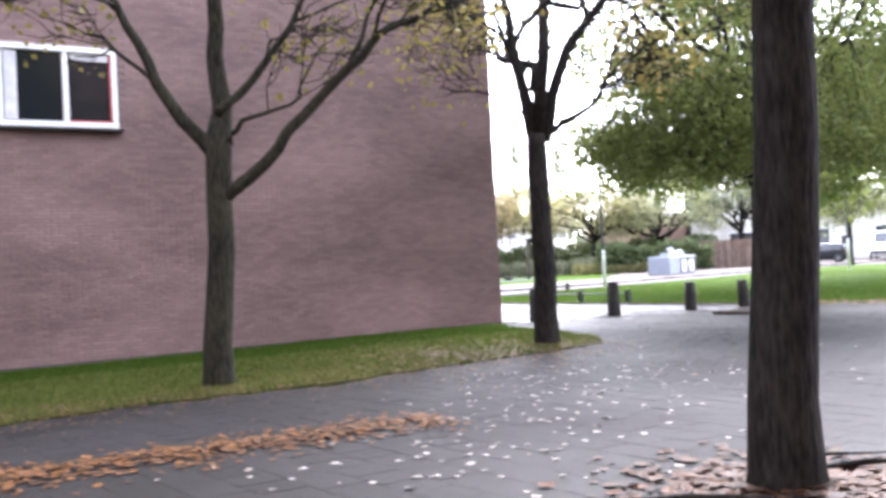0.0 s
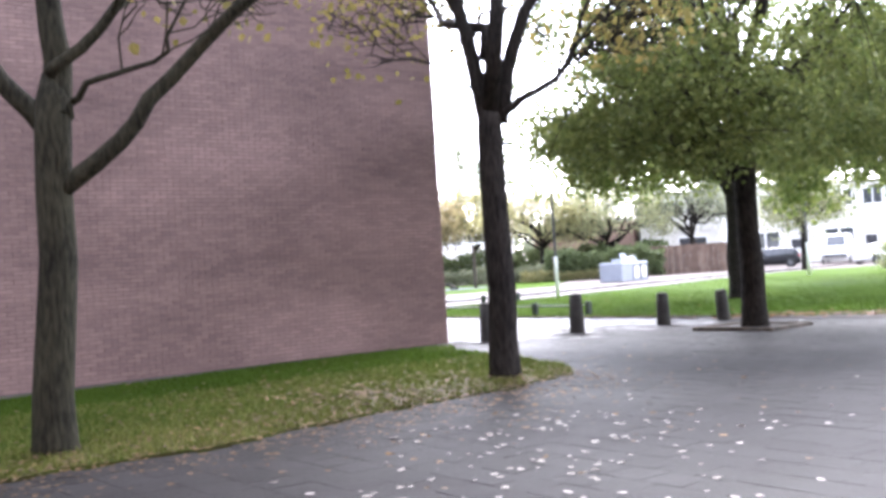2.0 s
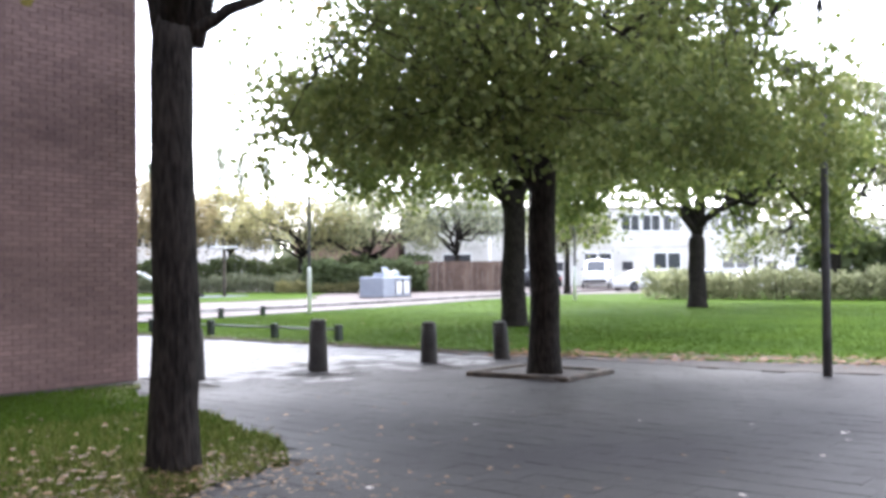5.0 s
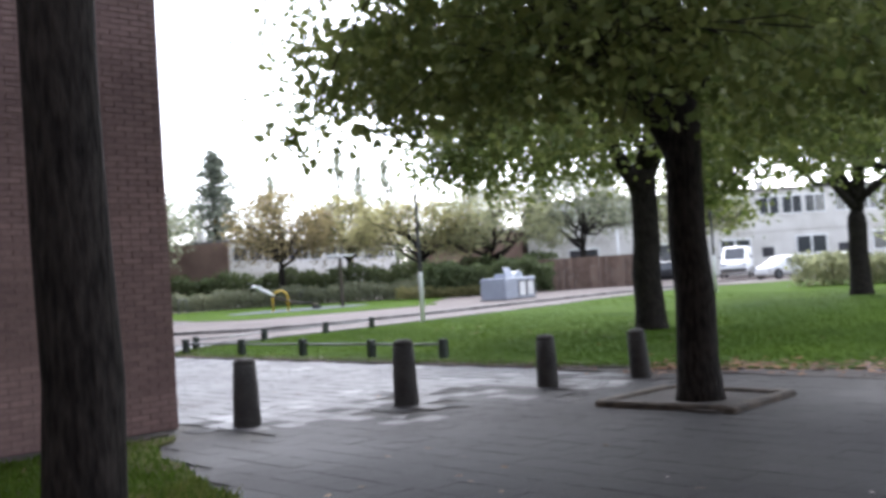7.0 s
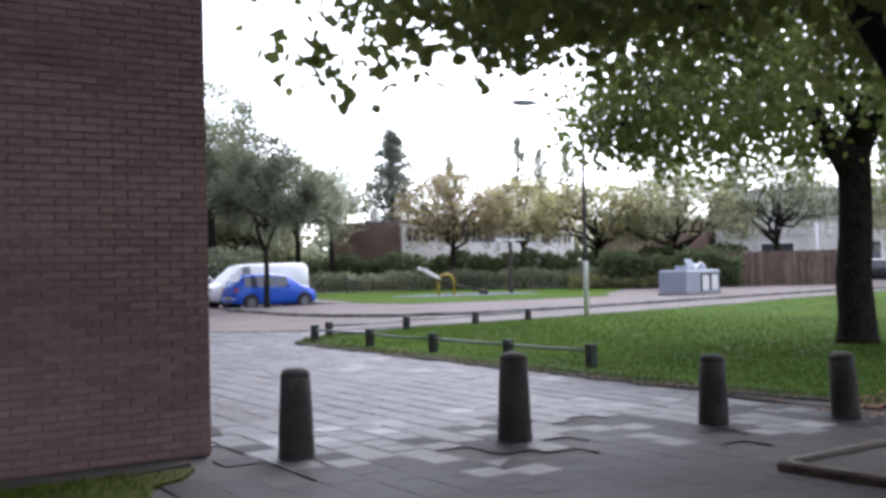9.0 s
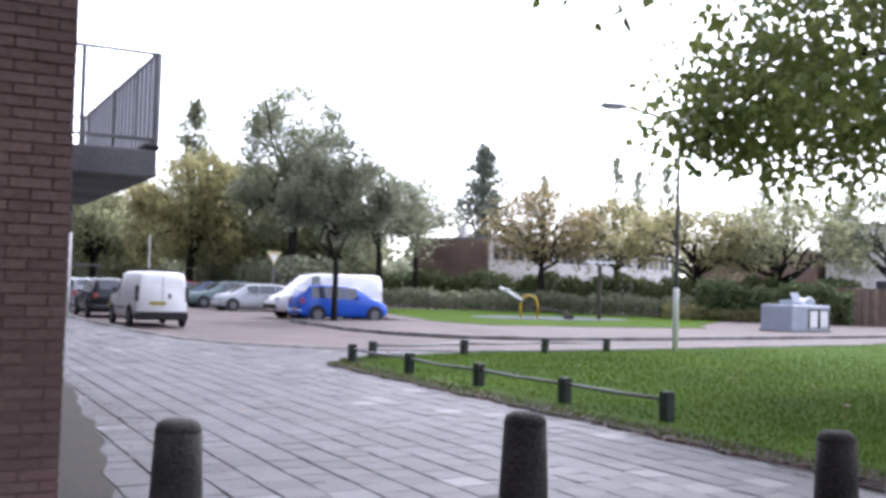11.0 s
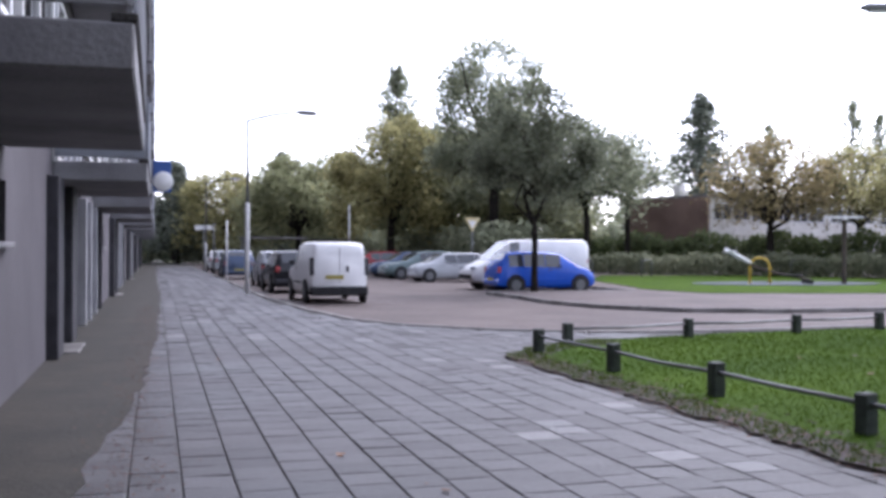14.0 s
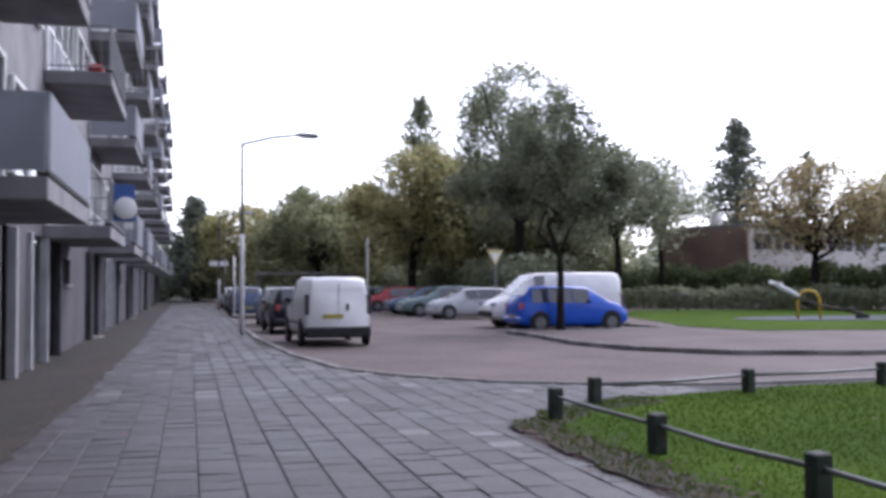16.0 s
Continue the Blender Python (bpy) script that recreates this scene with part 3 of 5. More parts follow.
def balcony(yc0, z, style, label):
    """A balcony: slab, edge beam, rail posts, bars, side rails and an infill after its style."""
    b = thing("balcony", (CX, yc0, z), label, "balcony", "balconies of the flats")
    Geo().box((DEEP / 2, LONG / 2, 0.13), (DEEP, LONG, 0.26), 0, 0.015).make("slab", M_concrete, b)
    Geo().box((DEEP - 0.05, LONG / 2, 0.285), (0.14, LONG, 0.05), 0, 0.01).make("slab_lip", M_concrete_dark, b)
    r = Geo()
    for zz in (0.36, 1.17):
        r.box((DEEP - 0.03, LONG / 2, zz), (0.032, LONG, 0.032), 0, 0.005)
        for yy in (0.03, LONG - 0.03):
            r.box((DEEP / 2, yy, zz), (DEEP, 0.028, 0.028), 0, 0.005)
    r.make("rail", M_rail_dark, b)
    r = Geo()
    for yy in (0.03, LONG / 2, LONG - 0.03):
        Geo().box((DEEP - 0.03, yy, 0.72), (0.036, 0.036, 0.92), 0, 0.006).make("rail_post", M_rail_dark, b)
    for yy in (0.03, LONG - 0.03):
        r.box((DEEP * 0.45, yy, 0.72), (0.04, 0.04, 0.92), 0, 0.006)
        for i in range(1, 6):
            r.box((DEEP * i / 6, yy, 0.77), (0.014, 0.014, 0.8))
    tagged(r.make("side_railing", M_rail_dark, b), kind="stuff")
    if style in ("bars", "half", "front"):
        r = Geo()
        n = 22
        for i in range(n):
            yy = LONG * (i + 0.5) / n
            r.box((DEEP - 0.03, yy, 0.77), (0.016, 0.016, 0.8))
        tagged(r.make("front_railing", M_rail_dark, b), kind="stuff")
    if style in ("panel", "half", "front"):
        a = LONG * (0.25 if style == "half" else 0.0)
        Geo().box((DEEP + 0.005, (a + LONG) / 2, 0.75), (0.025, LONG - a - 0.04, 0.86), 0, 0.006).make("front_panel", M_milky if style == "front" else M_frost, b)
    if style == "panel":
        Geo().box((DEEP / 2, -0.005, 0.75), (DEEP - 0.06, 0.022, 0.86), 0, 0.006).make("side_panel", M_frost, b)
    return b


def flat_front(yc0, z):
    """Glazed front behind a balcony: door, windows and frames."""
    s = structure(new("window_flat"), "pale framed window and balcony door of a flat", "window")
    s.location = (CX, yc0, z)
    f = Geo()
    for yy in (0.05, 1.0, 2.2, 3.3, LONG - 0.05):
        f.box((0.03, yy, 1.4), (0.08, 0.09, 2.3), 0, 0.01)
    for zz in (0.31, 1.15, 2.5):
        f.box((0.03, LONG / 2, zz), (0.07, LONG - 0.1, 0.09), 0, 0.01)
    f.make("window_frame", M_white, s)
    for a, b in ((0.1, 0.95), (1.05, 2.15), (2.25, 3.25), (3.35, LONG - 0.1)):
        Geo().box((0.015, (a + b) / 2, 1.82), (0.012, b - a, 1.25)).make("pane", M_glass, s)
        Geo().box((0.015, (a + b) / 2, 0.73), (0.014, b - a, 0.75)).make("lower_panel", M_frost, s)


for k in range(11):
    for s in range(5):
        style = ("panel", "bars", "half")[(k * 2 + s * 3) % 3]
        if s == 0:
            style = ("half", "panel", "bars")[k % 3] if k else "front"
        words = {"panel": "concrete balcony with frosted grey panels", "bars": "concrete balcony with slim grey vertical bars", "half": "concrete balcony with bars and one frosted panel", "front": "concrete balcony with a long milky front panel"}[style]
        balcony(FIRST + PITCH * k, 2.38 + 3.0 * s, style, words)
        flat_front(FIRST + PITCH * k, 2.38 + 3.0 * s)
        if k < 6 and s < 4:
            q = structure(new("window_flat"), "window in the facade between balconies", "window")
            q.location = (CX, FIRST + PITCH * k + LONG + 0.6, 2.38 + 3.0 * s)
            Geo().box((0.02, 1.6, 1.6), (0.03, 3.0, 1.4)).make("pane", M_glass, q)
            fr = Geo()
            for c, sz in (((0.04, 1.6, 0.87), (0.10, 3.2, 0.08)), ((0.04, 1.6, 2.33), (0.10, 3.2, 0.08)), ((0.04, 0.04, 1.6), (0.1, 0.08, 1.38)), ((0.04, 3.16, 1.6), (0.1, 0.08, 1.38)), ((0.04, 1.6, 1.6), (0.09, 0.07, 1.38))):
                fr.box(c, sz, 0, 0.01)
            fr.make("window_frame", M_white, q)


# ---- trees ----
def leaves_mesh(name, pts, size, seed, lobes=True):
    """Many small folded leaves at the given points."""
    rng = np.random.default_rng(seed)
    n = len(pts)
    d = rng.normal(size=(n, 3))
    d[:, 2] -= 0.35
    d /= np.linalg.norm(d, axis=1)[:, None]
    o = np.cross(d, rng.normal(size=(n, 3)))
    o /= np.linalg.norm(o, axis=1)[:, None] + 1e-9
    up = np.cross(d, o)
    L = size * rng.uniform(0.6, 1.3, n)[:, None]
    p = np.asarray(pts)
    if lobes:
        v = np.stack([p, p + d * L * 0.35 + o * L * 0.42 + up * L * 0.08, p + d * L * 0.8 + o * L * 0.24, p + d * L,
                      p + d * L * 0.8 - o * L * 0.24, p + d * L * 0.35 - o * L * 0.42 + up * L * 0.08], 1)
        f = (np.arange(n)[:, None, None] * 6 + np.array([[0, 1, 2, 3], [0, 3, 4, 5]])[None]).reshape(-1, 4)
    else:
        v = np.stack([p, p + d * L * 0.5 + o * L * 0.36, p + d * L, p + d * L * 0.5 - o * L * 0.36], 1)
        f = (np.arange(n)[:, None] * 4 + np.arange(4)[None]).reshape(-1, 4)
    me = bpy.data.meshes.new(name)
    me.from_pydata(v.reshape(-1, 3).tolist(), [], f.tolist())
    return me


def bent(a, b, sag, rng, n=5, rough=0.06):
    """Points of a crooked branch from a to b, which lifts by sag at its end."""
    a, b = Vector(a), Vector(b)
    d = (b - a).length
    out = []
    for i in range(n):
        t = i / (n - 1)
        p = a.lerp(b, t)
        p.z += sag * d * (t * t - t)
        if 0 < i < n - 1:
            p += Vector((rng.gauss(0, 1), rng.gauss(0, 1), rng.gauss(0, 1))) * d * rough
        out.append(p)
    return out


def smooth(way, rng, step=3):
    """A rounder, slightly crooked line through the given points."""
    pts = [way[0], *way, way[-1]]
    out = []
    for i in range(1, len(pts) - 2):
        a, b, c, d = pts[i - 1:i + 3]
        for k in range(step):
            u = k / step
            p = 0.5 * (2 * b + (c - a) * u + (2 * a - 5 * b + 4 * c - d) * u * u + (3 * b - a - 3 * c + d) * u ** 3)
            out.append(p + Vector((rng.gauss(0, 0.02), rng.gauss(0, 0.02), rng.gauss(0, 0.02))) * (1 if k else 0.3))
    return out + [way[-1]]


def tree(name, label, at, r, fork, top, spread, leaf, leaf_n, leaf_size, seed, low=None, limbs=7, bark=None, given=(), lean=(0, 0), sub=5, twig=5, lobes=True, leader=True, clump=0.34, sides=10, thin=1.0, heavy=0.0, hang=4, sprays=0, rise=0.0):
    """A tapered trunk with forked limbs and a crown of single leaves round the twigs."""
    rng = random.Random(seed)
    t = thing(name, (at[0], at[1], 0), label, "tree", "")
    low = fork if low is None else low
    g = Geo()
    hub = Vector((lean[0], lean[1], fork))
    pts = [Vector((0, 0, -0.1)), Vector((0, 0, 0.12)), Vector((0, 0, 0.5))] + [hub * k + Vector((rng.gauss(0, r * 0.06), rng.gauss(0, r * 0.06), 0)) for k in (0.35, 0.55, 0.75, 0.92)] + [hub]
    pts = [p if i < 3 else Vector((p.x, p.y, max(p.z, 0.6 + i * 0.05))) for i, p in enumerate(pts)]
    pts.append(hub + Vector((0, 0, 0.22)))
    g.tube(pts, [r * 1.32, r * 1.12, r * 1.0, r * 0.96, r * 0.92, r * 0.88, r * 0.9, r * 0.84, r * 0.5], 16)
    tips = []

    def grow(a, b, ra, rb, level, path=None, arch=0.16):
        way = path or bent(a, b, -arch if level < 2 else 0.06, rng, 6 if level < 2 else 4, 0.045 if level < 2 else 0.06)
        k = len(way)
        g.tube(way, [ra + (rb - ra) * i / (k - 1) for i in range(k)], (sides, 7, 5, 4)[level], cap=level < 2)
        if level == 3:
            tips.extend(way[1:])
            return
        count = (0, sub, twig)[level] if level else sub
        d = (Vector(b) - Vector(a)).length
        for i in range(count):
            s = rng.uniform(0.35, 1.0) if level else rng.uniform(0.3, 1.0)
            j = min(int(s * (k - 1)), k - 2)
            base = way[j].lerp(way[j + 1], s * (k - 1) - j)
            out = Vector((base.x, base.y, 0)).normalized() if Vector((base.x, base.y, 0)).length > 0.1 else Vector((1, 0, 0))
            dirn = (Vector((rng.gauss(0, 1), rng.gauss(0, 1), rng.gauss(0, 0.7))) * 0.75 + out * 0.6 + Vector((0, 0, 0.12)) + (Vector(b) - Vector(a)).normalized() * 0.55).normalized()
            ln = d * rng.uniform(0.35, 0.6) if level < 2 else d * rng.uniform(0.4, 0.7)
            e = base + dirn * max(ln, 0.35)
            flat = Vector((e.x - hub.x, e.y - hub.y, 0))
            most = spread * math.sqrt(max(0.05, 1 - max(0.0, (e.z - low - (top - low) * 0.35) / ((top - low) * 0.68)) ** 2))
            if flat.length > most:
                flat *= most / flat.length * rng.uniform(0.85, 1.0)
                e.x, e.y = hub.x + flat.x, hub.y + flat.y
            e.z = min(e.z, top - rng.uniform(0, 0.4))
            if e.z < low:
                e.z = low + min(1.2, (low - e.z) * 0.6) + rng.uniform(0, 0.3)
            rr = (ra + (rb - ra) * s) * rng.uniform(0.4, 0.6)
            grow(base, e, max(rr, 0.008), max(rr * 0.35, 0.005), level + 1)

    for rr, line in given:
        way = smooth([Vector((s * 0.82 + rng.gauss(0, 0.04), -s * 0.57 + rng.gauss(0, 0.04), z)) for s, z in line], rng)
        grow(way[0], way[-1], rr, rr * 0.25, 0 if rr > 0.055 else 1, way)
    for i in range(limbs):
        a = math.tau * (i + rng.uniform(-0.3, 0.3)) / max(limbs, 1)
        rng.random()
        reach = spread * rng.uniform(0.6, 0.95)
        start_h = fork
        h = max(start_h, fork) + (top - fork) * rng.uniform(0.32, 0.9)
        start = hub + Vector((0, 0, (top - fork) * 0.28 * rng.random() * (1 if leader else 0.1)))
        droop = low < fork and i % hang == 0
        if droop:
            h, reach = low + rng.uniform(0.3, 1.2), spread * rng.uniform(0.75, 0.95)
            start = hub + Vector((0, 0, (top - fork) * rng.uniform(0.14, 0.34)))
        grow(start, (hub.x + reach * math.cos(a), hub.y + reach * math.sin(a), h), r * rng.uniform(0.34, 0.5) * thin, r * 0.1, 0, None, 0.6 if droop else 0.16)
    if leader:
        grow(hub, (hub.x + rng.gauss(0, 0.3), hub.y + rng.gauss(0, 0.3), top * 0.97), r * 0.66, r * 0.12, 0)
    nr = np.random.default_rng(seed + 1)
    outer = []
    if sprays:
        ends = np.array([tuple(p) for p in tips])
        for _ in range(sprays):
            a, d = nr.uniform(0, math.tau), spread * math.sqrt(nr.uniform(0.14, 1.0)) * nr.uniform(0.9, 1.06)
            up = min(nr.exponential(1.1), 4.0)
            d *= 1 - 0.06 * up
            q = np.array([hub.x + d * math.cos(a), hub.y + d * math.sin(a), low + 0.25 + 0.9 * (1 - d / spread) + up])
            q[2] += max(0.0, q[1] - 1.0) * rise
            near = ends[np.argmin(((ends - q) ** 2).sum(1))]
            g.tube([tuple(near), tuple((near + q) / 2 + np.array([0, 0, 0.08])), tuple(q)], [0.009, 0.006, 0.003], 4, False)
            outer.append(q)
    g.make("trunk", bark or M_bark, t, smooth=True)
    if leaf_n and tips:
        base = np.array([tuple(p) for p in tips])
        w = np.exp(-(base[:, 2] - low) / heavy) if heavy else np.ones(len(base))
        pick = nr.choice(len(base), leaf_n, p=w / w.sum())
        p = base[pick] + nr.normal(0, clump, (leaf_n, 3)) * np.array([1, 1, 0.75])
        if outer:
            k = leaf_n * 2 // 3
            p[:k] = np.array(outer)[nr.integers(0, len(outer), k)] + nr.normal(0, clump * 1.15, (k, 3)) * np.array([1, 1, 0.8])
        if rise:
            p = p[p[:, 2] > low + np.maximum(0.0, p[:, 1] - 1.0) * rise]
        p[:, 2] = np.maximum(p[:, 2], low - 0.35)
        crown = new("crown", leaves_mesh("crown", p, leaf_size, seed + 2, lobes))
        crown.data.materials.append(leaf)
        crown.parent = t
    return t


def conifer(name, label, at, height, radius, leaf, seed, n=5000, size=0.45, slender=False):
    """A pointed tree: a straight trunk, rising or drooping boughs and tufts of needles or leaves round their ends."""
    t = thing(name, (at[0], at[1], 0), label, "tree")
    rng, nr = random.Random(seed), np.random.default_rng(seed)
    g = Geo().tube([(0, 0, -0.1), (0, 0, height * 0.5), (0, 0, height * 0.93)], [radius * 0.09, radius * 0.06, 0.02], 8)
    tufts, widths = [], []
    boughs = 66 if slender else 52
    for i in range(boughs):
        h = 0.10 + 0.88 * (i + rng.random()) / boughs
        a = i * 2.4 + rng.uniform(-0.5, 0.5)
        taper = min(1.0, (1.0 - h) * 2.2) ** 0.8 * 0.9 if slender else min(0.8, (1.04 - h) * 1.08)
        reach = radius * taper * rng.uniform(0.6, 1.15)
        tip = Vector((reach * math.cos(a), reach * math.sin(a), h * height))
        foot = Vector((0, 0, h * height - reach * (1.8 if slender else 0.2 if h > 0.6 else -0.1)))
        g.tube([foot, foot.lerp(tip, 0.55) + Vector((0, 0, 0.05 * reach)), tip], [radius * 0.022, radius * 0.014, radius * 0.005], 5, False)
        for u in (0.4, 0.7, 1.0):
            tufts.append(tuple(foot.lerp(tip, u)))
            widths.append(radius * (0.025 + (0.10 if slender else 0.17) * taper) * rng.uniform(0.75, 1.25))
    g.make("trunk", M_bark, t)
    pick = nr.integers(0, len(tufts), n)
    p = np.array(tufts)[pick] + nr.normal(0, 1, (n, 3)) * np.array(widths)[pick][:, None] * np.array([1, 1, 1.5 if slender else 0.8])
    c = new("crown", leaves_mesh("crown", p, size, seed + 1, False))
    c.data.materials.append(leaf)
    c.parent = t
    return t


# near trees along the pavement
# this tree's unseen upper crown is thickened to shade the ground and wall
tree("street_tree", "tall dark trunk standing in brown fallen leaves", (5.6, 1.6), 0.185, 3.4, 9.5, 3.0, M_leaf, 30000, 0.12, 21, low=4.4, limbs=9, sub=5, twig=5, lean=(0.14, -0.1))
tree("street_tree", "half-bare tree with spreading limbs on the grass strip", (5.55, 9.4), 0.17, 3.0, 7.6, 3.2, M_leaf_thin, 1500, 0.09, 22, low=3.7, limbs=0, bark=M_bark_green, sub=6, twig=5, clump=0.22, lean=(0.11, -0.08), leader=False,
     given=((0.135, ((0.13, 2.85), (0.12, 3.6), (0.2, 4.6), (0.22, 5.6), (0.15, 7.0))), (0.085, ((0.12, 2.2), (0.65, 2.62), (1.2, 3.15), (1.8, 3.8), (2.25, 4.15), (3.0, 4.4), (3.7, 4.7))),
            (0.095, ((0.08, 2.75), (-0.4, 3.4), (-0.8, 4.1), (-1.15, 4.8), (-1.5, 5.6))), (0.06, ((0.15, 3.2), (0.6, 3.6), (1.0, 4.2), (1.4, 5.0), (1.7, 5.9))), (0.034, ((0.18, 2.95), (0.55, 3.15), (0.95, 3.28), (1.15, 3.6), (1.5, 4.1)))))
tree("street_tree", "slender tree with thinning leaves on the grass strip", (10.93, 9.83), 0.175, 3.15, 8.8, 3.2, M_leaf_thin, 2800, 0.09, 23, low=3.9, limbs=1, bark=M_bark, sub=6, twig=5, clump=0.28,
     given=((0.115, ((0.0, 3.05), (-0.2, 4.2), (-0.4, 5.3), (-0.5, 6.6))), (0.105, ((0.05, 3.1), (0.4, 4.15), (0.9, 4.9), (1.5, 5.6), (1.9, 6.5))), (0.058, ((0.1, 3.15), (0.42, 3.35), (0.95, 3.75), (1.3, 4.35), (1.75, 5.2))),
            (0.022, ((-0.05, 3.3), (-0.4, 3.7), (-0.85, 3.9), (-1.5, 4.0))), (0.03, ((-0.3, 4.6), (-0.8, 5.0), (-1.4, 5.2)))))
tree("park_tree", "broad green tree standing in a timber edging", (18.2, 11.45), 0.215, 3.1, 9.6, 4.1, M_leaf, 54000, 0.09, 24, low=2.4, limbs=9, hang=5, sub=6, twig=5, clump=0.19, thin=0.7, heavy=6.0, sprays=430, rise=0.3,
     given=((0.135, ((-0.02, 2.5), (-0.45, 3.1), (-0.95, 3.95), (-1.65, 4.95), (-2.3, 6.2))), (0.10, ((0.05, 3.2), (0.5, 3.75), (1.2, 4.6), (1.9, 5.8))), (0.095, ((-0.02, 3.0), (-0.28, 3.9), (-0.5, 5.1), (-0.65, 6.6)))))
tree("park_tree", "broad green tree with a forked trunk on the lawn", (27.4, 18.4), 0.32, 3.4, 10.5, 4.8, M_leaf, 24000, 0.135, 25, low=3.1, limbs=10, sub=5, twig=5, clump=0.3, thin=0.6, heavy=5.0, sprays=230,
     given=((0.2, ((-0.05, 3.0), (-0.5, 3.9), (-1.1, 5.0), (-1.8, 6.8))), (0.17, ((0.05, 3.1), (0.5, 4.2), (1.1, 5.6), (1.6, 7.4)))))
tree("park_tree", "leafy green tree beside shrubs on the lawn", (41.0, 19.8), 0.33, 2.5, 9.5, 5.6, M_leaf, 18000, 0.22, 26, low=2.4, limbs=9, sub=5, twig=4, clump=0.5)
tree("street_tree", "young grey-green tree beside the parked blue car", (28.75, 47.25), 0.12, 2.3, 7.4, 2.15, M_leaf_shade, 13000, 0.115, 27, low=2.6, limbs=10, sub=4, twig=4, clump=0.26)
# farther trees, most in leaf colours paled for distance haze
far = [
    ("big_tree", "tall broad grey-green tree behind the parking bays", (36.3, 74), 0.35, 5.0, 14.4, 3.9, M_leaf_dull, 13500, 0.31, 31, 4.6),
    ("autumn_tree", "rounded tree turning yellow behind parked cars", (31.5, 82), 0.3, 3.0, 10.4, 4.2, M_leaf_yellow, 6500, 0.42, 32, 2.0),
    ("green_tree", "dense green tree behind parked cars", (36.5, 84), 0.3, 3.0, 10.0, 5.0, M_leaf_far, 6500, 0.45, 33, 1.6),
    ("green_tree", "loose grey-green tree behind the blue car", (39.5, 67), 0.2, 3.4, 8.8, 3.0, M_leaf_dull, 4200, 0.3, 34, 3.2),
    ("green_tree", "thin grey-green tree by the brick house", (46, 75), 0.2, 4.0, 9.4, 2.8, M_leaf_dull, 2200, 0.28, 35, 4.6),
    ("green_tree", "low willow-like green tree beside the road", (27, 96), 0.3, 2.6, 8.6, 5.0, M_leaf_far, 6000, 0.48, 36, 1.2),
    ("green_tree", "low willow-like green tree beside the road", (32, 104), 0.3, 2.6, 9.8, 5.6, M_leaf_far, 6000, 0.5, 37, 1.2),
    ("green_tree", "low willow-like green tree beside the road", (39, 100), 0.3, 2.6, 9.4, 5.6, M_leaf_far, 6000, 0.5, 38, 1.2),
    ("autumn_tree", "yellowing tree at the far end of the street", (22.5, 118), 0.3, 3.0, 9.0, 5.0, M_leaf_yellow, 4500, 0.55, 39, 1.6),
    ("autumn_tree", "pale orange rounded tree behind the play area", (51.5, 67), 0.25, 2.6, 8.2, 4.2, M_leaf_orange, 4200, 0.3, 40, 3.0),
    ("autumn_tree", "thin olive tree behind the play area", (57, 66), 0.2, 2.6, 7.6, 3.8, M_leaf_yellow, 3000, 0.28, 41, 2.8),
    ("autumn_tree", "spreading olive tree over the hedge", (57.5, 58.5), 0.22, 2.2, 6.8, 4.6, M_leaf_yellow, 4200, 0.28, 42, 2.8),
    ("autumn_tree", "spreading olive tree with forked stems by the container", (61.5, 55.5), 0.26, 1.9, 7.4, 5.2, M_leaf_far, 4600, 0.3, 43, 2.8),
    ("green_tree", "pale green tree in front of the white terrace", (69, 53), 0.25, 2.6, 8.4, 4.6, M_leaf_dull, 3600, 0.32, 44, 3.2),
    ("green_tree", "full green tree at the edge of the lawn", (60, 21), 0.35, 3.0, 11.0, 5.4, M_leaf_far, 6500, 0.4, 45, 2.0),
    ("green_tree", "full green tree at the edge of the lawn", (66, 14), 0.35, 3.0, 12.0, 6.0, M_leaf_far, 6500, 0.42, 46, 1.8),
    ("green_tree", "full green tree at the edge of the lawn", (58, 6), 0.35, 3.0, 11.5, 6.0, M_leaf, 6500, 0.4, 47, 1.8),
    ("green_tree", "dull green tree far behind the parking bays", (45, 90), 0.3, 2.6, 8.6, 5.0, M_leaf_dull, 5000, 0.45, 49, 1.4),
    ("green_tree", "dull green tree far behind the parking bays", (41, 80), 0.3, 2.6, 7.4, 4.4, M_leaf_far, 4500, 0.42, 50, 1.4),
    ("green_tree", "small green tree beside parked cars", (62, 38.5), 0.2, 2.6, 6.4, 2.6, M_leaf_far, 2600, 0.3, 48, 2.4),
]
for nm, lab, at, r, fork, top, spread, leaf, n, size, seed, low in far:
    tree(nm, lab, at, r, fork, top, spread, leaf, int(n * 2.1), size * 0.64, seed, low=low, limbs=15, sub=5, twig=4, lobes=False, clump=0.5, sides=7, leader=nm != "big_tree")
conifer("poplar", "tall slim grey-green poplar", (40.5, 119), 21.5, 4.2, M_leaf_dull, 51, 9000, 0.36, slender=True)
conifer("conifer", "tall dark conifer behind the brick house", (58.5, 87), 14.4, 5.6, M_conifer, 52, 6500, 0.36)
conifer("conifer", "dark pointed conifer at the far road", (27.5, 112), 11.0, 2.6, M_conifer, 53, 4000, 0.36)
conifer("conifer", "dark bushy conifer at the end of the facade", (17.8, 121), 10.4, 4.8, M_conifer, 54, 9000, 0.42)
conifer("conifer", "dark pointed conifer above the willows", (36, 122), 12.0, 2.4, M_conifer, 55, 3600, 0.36)
